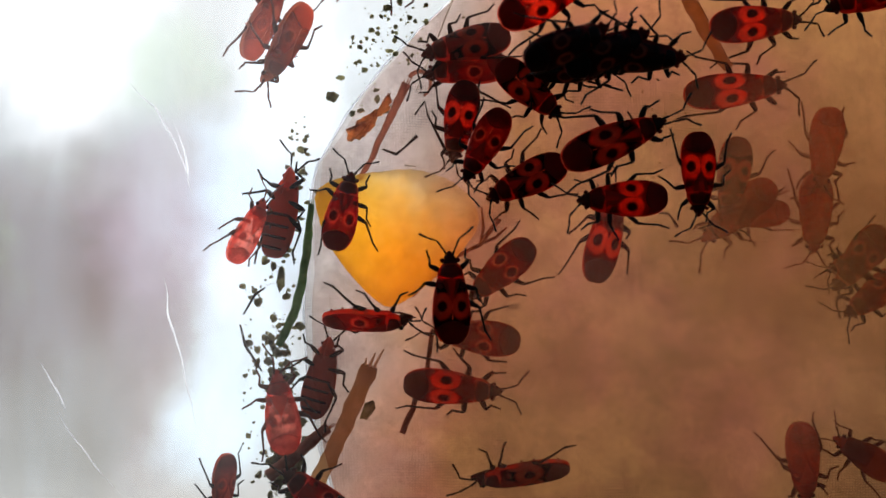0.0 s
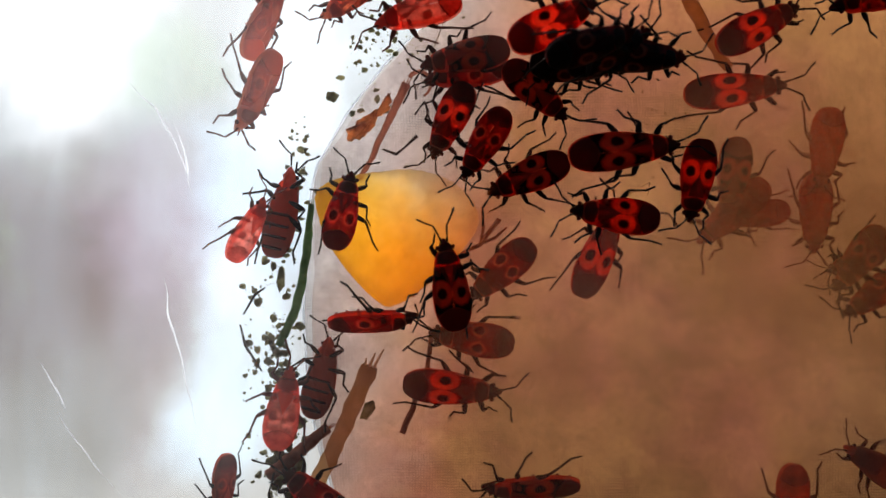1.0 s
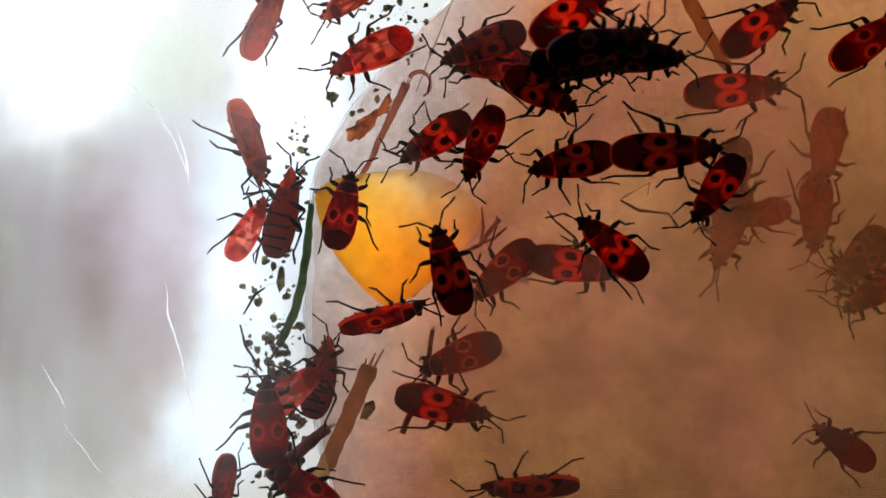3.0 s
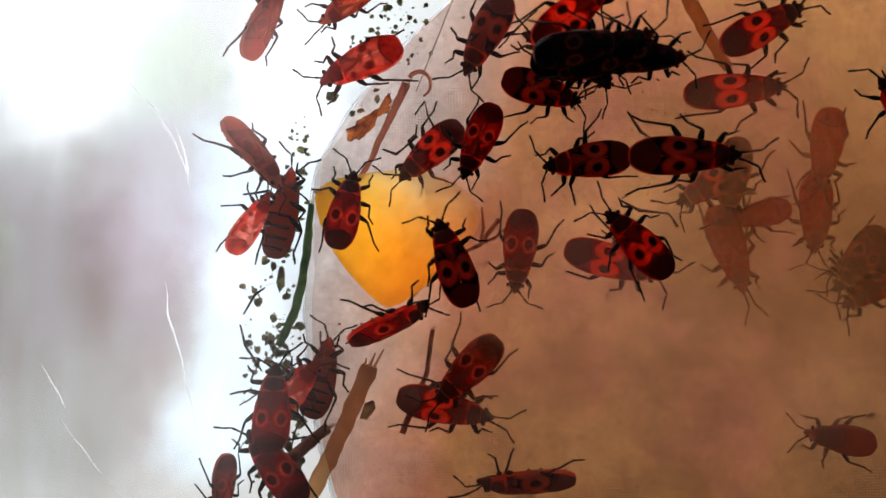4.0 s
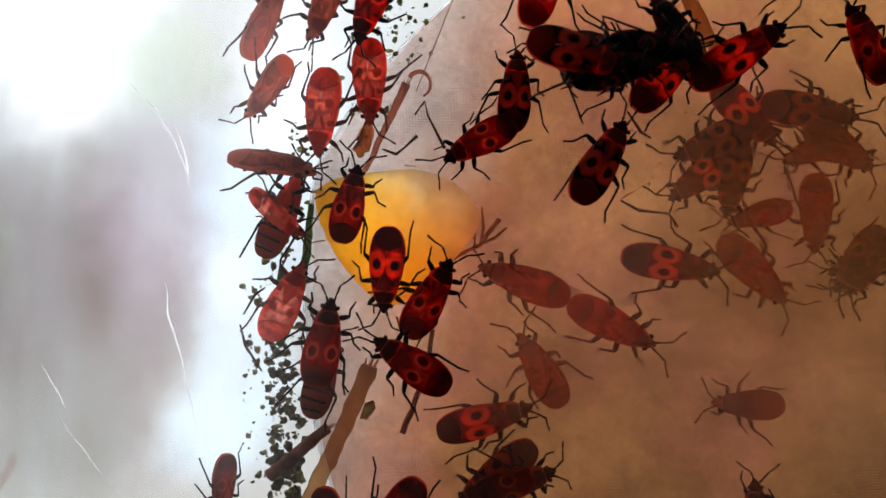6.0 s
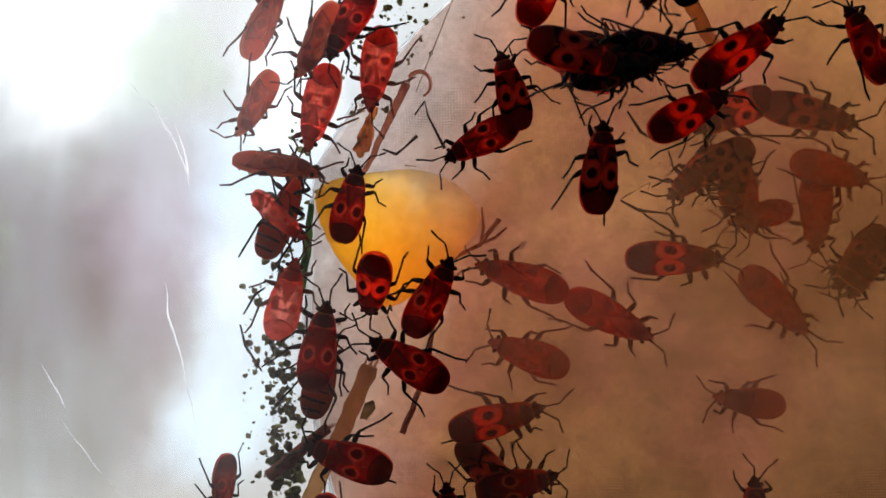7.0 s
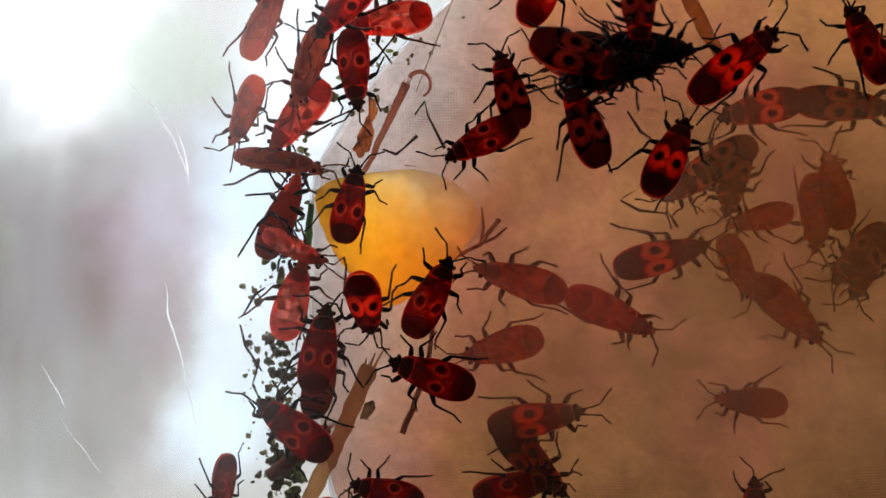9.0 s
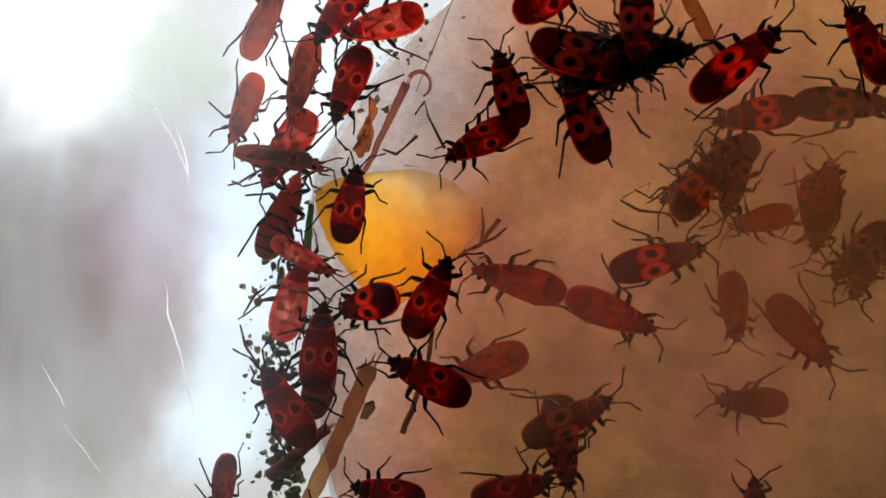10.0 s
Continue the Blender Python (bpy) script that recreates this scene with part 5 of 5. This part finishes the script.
    crawl("b6", 5, 3.0, [(0.00, 9.5, 7.9, -154, 5, 3.0), (0.50, 9.7, 8.1, -154, 5, 3.0), (1.00, 9.7, 8.3, -157, 5, 3.0), (1.50, 10.5, 8.7, -153, 5, 3.0), (2.00, 11.4, 9.2, -161, 5, 3.0), (2.70, 13.8, 10.0, -168, 5, 3.0), (3.80, 16.1, 9.7, -167, 5, 3.0), (4.20, 17.2, 10.6, -180, 5, 3.0), (4.50, 19.6, 10.9, -188, 5, 3.0), (4.80, 22.4, 12.7, -202, 5, 3.0), (5.00, 22.5, 12.9, -188, 5, 3.0), (5.20, 24.9, 11.8, -171, 5, 3.0), (5.50, 30.2, 13.0, -153, 3, 0.0), (5.70, 31.5, 13.2, -159, 3, 0.0), (6.80, 32.1, 10.0, -153, 3, 0.0), (10.00, 32.8, 10.3, -150, 3, 0.0)])
    crawl("c1", 6, 9.5, [(0.00, 10.6, 26.1, 24, 6, 9.5), (0.50, 11.0, 24.4, 22, 6, 9.5), (1.00, 11.6, 23.7, 26, 6, 9.5), (1.50, 12.7, 23.5, 33, 6, 9.5), (2.00, 13.2, 23.9, 27, 6, 9.5), (2.70, 13.4, 24.5, 32, 6, 9.5), (3.80, 14.2, 24.9, 37, 6, 9.5), (4.20, 13.0, 24.4, 43, 6, 9.5), (4.35, 14.2, 25.2, -5, 6, 9.5), (4.50, 14.6, 24.8, -53, 6, 13.5), (4.80, 17.5, 22.5, -59, 6, 13.5), (5.00, 20.2, 15.6, -44, 6, 13.5), (5.20, 25.1, 16.1, -15, 6, 13.5), (5.50, 35.6, 16.5, -27, 3, 0.0), (5.70, 36.0, 16.9, -24, 3, 0.0), (6.20, 35.1, 15.3, -70, 3, 0.0), (6.50, 34.6, 15.6, -109, 3, 0.0), (6.80, 34.0, 15.9, -148, 3, 0.0), (8.00, 37.1, 16.9, -161, 3, 0.0), (8.50, 37.4, 16.8, -164, 3, 0.0), (10.00, 36.8, 15.8, -170, 3, 0.0)])
    crawl("c4", 8, 4.0, [(0.00, 9.7, 17.9, -41), (0.50, 10.2, 17.9, -44), (2.00, 10.7, 17.4, -35), (2.70, 11.1, 17.6, -29), (3.80, 11.1, 17.9, -24), (4.20, 11.0, 17.9, -12), (4.50, 11.4, 17.8, -26), (5.00, 11.4, 17.8, -28), (5.20, 9.9, 18.7, -32), (5.50, 9.2, 18.2, 2), (5.70, 8.8, 17.6, 54), (6.80, 7.7, 17.8, 106), (10.00, 7.4, 18.0, 107)])
    crawl("c5", 40, 6.0, [(0.00, 21.7, 21.0, -3), (4.50, 21.7, 21.0, -3), (5.50, 22.7, 21.8, -3), (10.00, 22.8, 21.7, -2)])
    crawl("c6", 35, 12.0, [(0.00, 12.7, 20.7, 23, 35, 12.0), (2.00, 16.2, 20.7, 14, 35, 12.0), (4.50, 13.6, 20.5, 10, 35, 12.0), (5.00, 15.0, 21.5, -22, 35, 12.0), (5.17, 18.0, 21.6, 38, 24, 9.7), (5.33, 21.1, 21.7, 98, 14, 7.3), (5.50, 24.2, 21.9, 157, 3, 5.0), (5.70, 24.3, 22.5, 154, 3, 5.0), (6.20, 26.5, 25.8, 105, 3, 5.0), (6.80, 26.2, 31.3, 108, 3, 5.0), (10.00, 25.9, 33.9, 108, 3, 5.0)])
    crawl("c7", 5, 10.0, [(0.00, 20.3, 45.3, -90), (5.70, 21.2, 38.3, -94), (7.50, 21.4, 27.7, -88), (8.00, 20.5, 27.5, -88), (9.00, 20.5, 25.2, -88), (10.00, 20.3, 23.3, -90)])
    crawl("d1", 5, 5.0, [(0.00, 20.0, 5.6, -178, 5, 5.0), (0.50, 19.1, 4.7, -180, 5, 5.0), (1.00, 19.2, 3.8, -186, 5, 5.0), (1.50, 18.4, 1.5, -204, 5, 5.0), (2.00, 17.5, 0.7, -216, 5, 5.0), (2.70, 18.0, 0.2, -219, 5, 5.0), (3.80, 21.4, 0.5, -226, 5, 5.0), (4.20, 21.9, 0.9, -224, 5, 5.0), (4.50, 20.9, 2.6, -245, 5, 5.0), (4.80, 18.2, 7.4, -249, 5, 5.0), (5.00, 15.0, 10.8, -265, 5, 5.0), (5.20, 15.4, 16.3, -256, 5, 5.0), (5.50, 20.9, 17.4, -303, 5, 5.0), (5.70, 22.9, 20.3, -310, 5, 5.0), (6.80, 27.2, 14.6, -326, 5, 5.0), (7.20, 28.0, 15.5, -338, 5, 5.0), (7.50, 30.0, 15.3, -347, 5, 5.0), (8.00, 31.1, 12.3, -344, 5, 5.0), (8.10, 28.6, 11.6, -326, 5, 5.0), (8.20, 25.3, 10.9, -300, -10, 5.0, 8), (8.50, 25.5, 11.1, -298, -10, 5.0, 8), (8.80, 25.1, 10.8, -297, -10, 5.0, 8), (9.10, 25.1, 10.0, -297, -10, 5.0, 8), (9.40, 26.8, 9.1, -300, -10, 5.0, 8), (9.70, 26.5, 8.7, -301, -10, 5.0, 8), (10.00, 29.6, 7.2, -310, 0, 2.0, 10)])
    crawl("d2", 5, 0.0, [(0.00, 19.2, 1.7, 76), (0.50, 18.7, 0.1, 77), (1.00, 18.4, -0.3, 67), (1.50, 17.2, -1.7, 55), (2.00, 15.4, -1.9, 33), (2.70, 15.1, -2.1, -7), (3.80, 19.1, -1.4, -13), (4.20, 20.6, -1.7, -18), (4.50, 21.5, -0.7, -15), (4.80, 23.2, -1.0, -40), (5.00, 23.5, -0.5, -32), (5.20, 24.8, -1.9, -50), (5.50, 25.7, -1.9, -36), (5.70, 26.2, -1.9, -21), (6.80, 27.3, -1.2, -2), (7.50, 27.4, -1.1, 5), (8.00, 26.7, -1.3, 11), (9.00, 25.8, -0.9, 15), (10.00, 25.3, -1.3, 15)])
    crawl("e1", 5, 0.0, [(0.00, 69.2, -15.5, -168), (4.20, 66.5, -14.8, -168), (4.50, 52.0, -12.7, -170), (4.80, 35.8, -11.2, -164), (5.00, 30.2, -9.5, -193), (5.20, 22.0, -10.4, -199), (5.50, 12.8, -4.5, -205), (5.70, 10.1, -4.0, -202), (6.80, 9.3, -3.5, -198), (10.00, 9.0, -3.8, -195)])
    crawl("e2", 5, 0.0, [(0.00, 79.4, -13.8, 8), (4.20, 76.8, -13.2, 8), (4.50, 61.7, -11.1, 7), (4.80, 46.0, -9.8, 1), (5.00, 39.9, -11.6, -11), (5.20, 31.9, -13.4, -13), (5.50, 22.3, -10.2, -33), (5.70, 20.3, -9.3, -27), (6.80, 19.6, -8.1, -27), (10.00, 19.8, -7.5, -22)])
    crawl("f1", 5, 0.0, [(0.00, 42.4, -25.1, -86), (0.50, 42.0, -26.6, -88), (1.00, 41.1, -30.0, -93), (1.50, 40.5, -30.9, -94), (2.00, 40.0, -32.9, -88), (2.70, 40.0, -35.1, -88), (10.00, 40.1, -39.0, -88)])
    crawl("f2", 4, 0.0, [(0.00, 49.9, -24.5, 149), (0.50, 50.3, -24.6, 149), (1.00, 51.1, -25.6, 148), (1.50, 55.0, -26.1, 156), (2.00, 54.3, -25.1, 151), (2.50, 48.5, -24.1, 140), (3.80, 47.0, -22.4, 165), (4.20, 46.9, -22.3, 172), (4.50, 45.7, -21.7, 164), (4.80, 43.4, -20.6, 172), (5.00, 41.3, -20.6, 173), (5.20, 40.1, -20.4, 188), (5.50, 39.0, -19.5, 180), (5.70, 36.1, -18.8, 179), (6.80, 36.2, -18.0, 172), (10.00, 36.5, -18.0, 177)])
    crawl("f3", 4, 0.0, [(0.00, 36.1, -41.6, 90), (5.20, 36.1, -40.9, 90), (5.70, 36.8, -32.4, 90), (6.80, 36.6, -31.4, 88), (10.00, 36.6, -31.5, 88)])
    crawl("l1", 30, 34.0, [(0.00, -13.3, 38.9, -115), (4.80, -17.2, 31.1, -112), (5.00, -19.5, 24.3, -114), (5.20, -21.7, 17.8, -117), (5.40, -24.8, 8.6, -108), (5.50, -26.1, 1.1, -94), (5.70, -29.0, -6.9, -107), (6.20, -37.4, -24.6, -103), (10.00, -39.4, -30.8, -103)])
    crawl("g1", 5, 0.8, [(0.00, 44.6, 11.9, -98), (4.50, 44.7, 11.9, -99), (5.00, 44.6, 13.2, -95), (5.50, 46.6, 13.2, -63), (6.80, 45.3, 9.2, -17), (7.50, 45.0, 9.0, -12), (7.75, 44.7, 7.3, 30), (8.00, 44.3, 5.6, 73), (8.50, 46.0, 6.8, 113), (9.20, 45.6, 6.8, 98), (10.00, 44.4, 6.0, 78)])
    crawl("g2", 5, 0.0, [(0.00, 37.1, 4.0, -171), (5.00, 37.4, 4.1, -166), (10.00, 37.6, 3.5, -167)])
    crawl("g3", 5, 0.0, [(0.00, 43.8, 4.2, -93), (10.00, 43.9, 4.3, -90)])
    crawl("g4", 8, 0.0, [(0.00, 49.0, -1.1, -128), (5.00, 49.0, -1.2, -127), (10.00, 49.3, -0.3, -137)])
    crawl("g5", 8, 0.0, [(0.00, 51.0, -5.2, -144), (5.00, 50.8, -3.6, -147), (5.70, 50.3, -1.9, -132), (10.00, 49.7, -1.8, -109)])
    crawl("g6", 5, 0.0, [(0.00, 34.7, 4.4, -141), (2.70, 33.5, 3.4, -117), (3.80, 33.7, 0.4, -73), (4.20, 33.9, -0.9, -64), (4.50, 35.8, -2.6, -42), (5.20, 36.0, -2.6, -49), (5.70, 36.1, -2.1, -46), (6.80, 38.7, -5.6, -47), (7.50, 39.7, -7.2, -42), (8.00, 39.9, -7.5, -49), (9.00, 40.7, -7.3, -45), (10.00, 42.1, -9.8, -50)])
    crawl("g7", 8, 3.0, [(0.00, 48.3, 28.9, -162), (1.50, 49.0, 28.8, -164), (1.67, 47.8, 28.5, -116), (1.83, 46.6, 28.2, -69), (2.00, 45.4, 27.9, -21), (2.50, 46.5, 27.2, -20), (2.93, 48.2, 24.2, 26), (3.37, 49.9, 21.1, 73), (3.80, 51.7, 18.1, 119), (4.20, 52.7, 13.6, 121), (4.50, 50.5, 16.4, 119), (4.80, 48.7, 22.3, 95), (5.00, 47.9, 23.5, 93), (5.50, 48.3, 23.4, 108), (6.80, 48.3, 23.3, 118), (10.00, 48.3, 23.3, 118)])
    crawl("h1", 5, 1.0, [(0.00, 2.7, 23.8, -167, 5, 1.0), (0.50, 2.7, 22.9, -170, 5, 1.0), (1.00, 2.6, 22.4, -168, 5, 1.0), (1.50, 4.0, 22.3, -167, 5, 1.0), (2.00, 5.2, 23.1, -168, 5, 1.0), (2.70, 4.6, 23.5, -163, 5, 1.0), (3.80, 5.0, 24.7, -130, 5, 1.0), (4.20, 5.0, 25.1, -105, 5, 1.0), (4.50, 9.0, 23.9, -90, 3, 6.0), (4.80, 11.9, 23.7, -64, 3, 6.0), (5.00, 13.4, 20.0, -28, 3, 12.0), (5.50, 13.6, 20.0, -18, 3, 12.0), (10.00, 13.9, 19.5, -23, 3, 12.0)])
    crawl("h2", 20, 0.0, [(0.00, 2.8, 21.2, -173), (1.00, 2.8, 20.8, -169), (2.00, 6.0, 21.2, -171), (2.70, 6.3, 21.2, -171), (3.80, 11.6, 23.4, -207), (4.20, 15.4, 22.8, -208), (10.00, 15.7, 21.2, -196)])
    crawl("h3", 5, 2.0, [(0.00, 1.9, 14.7, -100, 5, 2.0), (0.50, 1.4, 15.7, -108, 5, 2.0), (1.00, 0.8, 14.8, -115, 5, 2.0), (1.50, 0.3, 14.9, -133, 5, 2.0), (2.00, -0.1, 14.0, -145, 5, 2.0), (2.70, -0.7, 13.3, -149, 5, 2.0), (3.80, -1.3, 11.2, -138, 5, 2.0), (4.20, -1.6, 11.3, -137, 5, 2.0), (4.50, -2.4, 8.4, -116, 3, 5.0), (4.80, -4.6, 4.8, -102, 3, 7.0), (5.00, -4.6, 4.0, -105, 3, 7.0), (5.20, -6.0, 1.8, -126, 3, 7.0), (5.50, -6.0, 0.1, -109, 3, 7.0), (5.70, -6.0, -1.1, -93, 3, 7.0), (6.80, -7.4, -3.9, -102, 3, 7.0, 42), (7.50, -8.2, -5.2, -101, 3, 7.0, 42), (8.00, -8.4, -5.8, -90, 3, 7.0, 42), (9.00, -8.4, -6.3, -84, 3, 7.0, 42), (9.50, -8.4, -6.2, -123, 3, 7.0, 42), (10.00, -8.4, -6.0, -162, 3, 7.0, 42)])
    crawl("h4", 5, 5.0, [(0.00, 4.6, 11.6, -119), (1.00, 4.6, 11.8, -121), (2.50, 4.4, 11.7, -112), (4.50, 3.9, 12.1, -113), (4.80, 4.3, 11.7, -113), (5.00, 4.1, 11.9, -119), (5.20, 3.7, 12.1, -128), (5.50, 3.7, 12.2, -144), (5.70, 4.1, 12.1, -151), (10.00, 4.3, 12.1, -153)])
    crawl("h6", 8, 4.0, [(0.00, -0.3, 32.0, -157), (0.50, -2.3, 29.6, -149), (1.00, -2.8, 26.7, -163), (1.50, -4.4, 25.4, -160), (2.00, -5.3, 24.5, -152), (2.70, -7.3, 22.7, -155), (3.80, -9.2, 21.0, -153), (4.50, -9.4, 20.7, -159), (4.80, -11.8, 18.1, -150), (5.00, -13.6, 16.2, -130), (5.20, -13.9, 16.4, -100), (5.70, -13.6, 15.4, -95), (6.80, -13.9, 15.7, -100), (7.50, -14.3, 16.5, -122), (8.00, -14.6, 15.7, -132), (8.50, -16.2, 14.8, -137), (9.00, -16.3, 14.9, -128), (10.00, -17.6, 11.3, -123)])
    crawl("h7", -55, 3.0, [(0.00, -9.3, 31.1, -154), (0.50, -10.2, 28.8, -144), (3.80, -10.4, 28.4, -143), (4.50, -11.4, 27.0, -132), (4.80, -12.9, 25.8, -127), (5.00, -14.6, 23.8, -134), (5.20, -15.9, 23.0, -132), (5.50, -19.0, 19.6, -122), (5.70, -19.5, 18.8, -127), (6.80, -21.0, 16.6, -121), (7.50, -21.3, 16.0, -120), (8.00, -21.8, 15.5, -115), (10.00, -22.4, 15.9, -112)])
    crawl("h8", 5, 2.0, [(0.00, -2.5, 41.4, -127), (4.80, -4.1, 33.7, -132), (5.00, -6.8, 25.9, -133), (5.20, -7.0, 24.5, -111), (5.50, -8.3, 19.7, -90), (5.70, -8.5, 19.3, -88), (6.80, -8.0, 20.3, -98), (7.50, -6.7, 22.0, -107), (8.00, -6.2, 23.4, -132), (8.50, -6.0, 26.4, -172), (10.00, -7.0, 25.9, -164)])
    crawl("h9", 8, 6.0, [(0.00, -7.0, 43.6, -115), (5.20, -6.4, 40.5, -115), (5.70, -7.0, 30.3, -106), (6.80, -10.3, 24.9, -120), (8.00, -10.5, 24.7, -101), (8.50, -9.9, 21.0, -88), (9.00, -9.8, 19.8, -85), (10.00, -10.4, 18.1, -111)])
    crawl("h10", -55, 6.0, [(0.00, -12.6, 41.7, -105), (5.00, -12.6, 39.9, -105), (5.70, -12.6, 30.9, -109), (6.80, -13.5, 23.0, -120), (8.00, -13.8, 22.1, -116), (8.50, -14.2, 21.0, -114), (10.00, -15.3, 18.8, -107)])
    crawl("h11", 8, 7.0, [(0.00, -8.5, 45.2, -127), (6.80, -8.5, 37.9, -127), (8.50, -10.3, 28.8, -129), (9.00, -10.9, 26.2, -134), (10.00, -11.2, 25.9, -128)])
    crawl("k1", -52, 4.0, [(0.00, -24.6, -26.9, -97), (10.00, -24.6, -26.9, -97)])
    crawl("m1", 5, 0.0, [(0.00, 15.6, -44.6, 58), (4.20, 14.6, -41.3, 55), (4.50, 12.1, -34.5, 56), (4.80, 12.4, -27.9, 57), (5.00, 12.4, -25.1, 55), (5.20, 13.4, -18.7, 87), (5.50, 11.4, -14.5, 117), (5.70, 11.7, -14.5, 116), (6.80, 10.4, -12.7, 156), (7.50, 9.6, -12.2, 165), (8.00, 9.0, -11.9, 168), (8.50, 8.2, -11.8, 178), (9.00, 7.0, -11.5, 194), (9.50, 6.0, -12.6, 197), (10.00, 5.3, -13.6, 199)])
    crawl("n1", 8, 4.0, [(0.00, -0.6, -43.2, 94), (5.70, 0.1, -40.7, 94), (6.80, 0.7, -32.4, 94), (7.20, 0.7, -29.9, 94), (7.50, 0.6, -29.9, 95), (8.00, -1.4, -29.6, 114), (8.50, -4.0, -28.6, 145), (9.00, -6.3, -27.5, 165), (10.00, -6.2, -27.5, 169)])
    crawl("p1", 5, 0.0, [(0.00, 60.6, 12.6, -135), (5.00, 59.9, 12.6, -135), (5.50, 46.2, 13.1, -168), (5.70, 45.9, 13.1, -173), (6.25, 40.8, 9.8, -126), (6.80, 35.6, 6.4, -78), (7.50, 35.5, 5.1, -82), (8.50, 35.9, 1.2, -82), (9.00, 34.9, -2.2, -65), (10.00, 34.3, -6.8, -85)])
    crawl("q1", 5, 6.0, [(0.00, 9.4, 41.0, 85), (4.20, 9.3, 38.5, 85), (4.50, 9.1, 33.5, 85), (4.80, 9.0, 27.1, 85), (5.00, 10.0, 27.7, 80), (5.20, 10.6, 29.2, 75), (5.50, 11.7, 29.3, 66), (5.70, 11.1, 29.2, 70), (6.80, 11.1, 29.0, 66), (9.50, 11.3, 29.0, 62), (10.00, 12.2, 27.9, 28)])
    crawl("c8", 20, 4.0, [(0.00, 14.7, 20.9, -155, 20, 4.0), (2.70, 15.1, 21.2, -159, 20, 4.0), (3.30, 15.6, 21.5, -112, 20, 4.0), (3.90, 16.0, 21.8, -64, 20, 4.0), (4.50, 16.5, 22.2, -17, 20, 4.0), (5.00, 18.8, 21.4, -8, 3, 4.0), (5.70, 18.6, 22.7, -16, 3, 2.0), (10.00, 18.6, 22.6, -16, 3, 2.0)])
    crawl("g8", 20, 0.0, [(0.00, 48.8, -1.2, -159), (5.00, 49.0, -1.7, -161), (10.00, 49.3, -0.7, -156)])
    crawl("c9", 30, 8.0, [(0.00, 17.7, 21.1, 24), (2.70, 18.0, 21.3, 25), (4.50, 18.4, 20.8, 20), (5.00, 18.7, 19.2, 8), (5.70, 18.5, 19.1, 10), (10.00, 18.6, 19.2, 9)])
    crawl("c10", 25, 7.0, [(0.00, 14.0, 19.7, -4), (4.50, 14.1, 20.0, -5), (5.50, 18.1, 20.4, -13), (10.00, 18.1, 20.3, -13)])
    moved = Matrix.Translation((-9.26 * MM, 0, 14.3 * MM)) @ pose(0, 0, 0, 0, -32, 0) @ Matrix.Translation((8.86 * MM, 0, -15.5 * MM))
    walk(leaf, [(0.0, Matrix()), (4.6, Matrix()), (5.1, moved), (10.0, moved)])


motions()
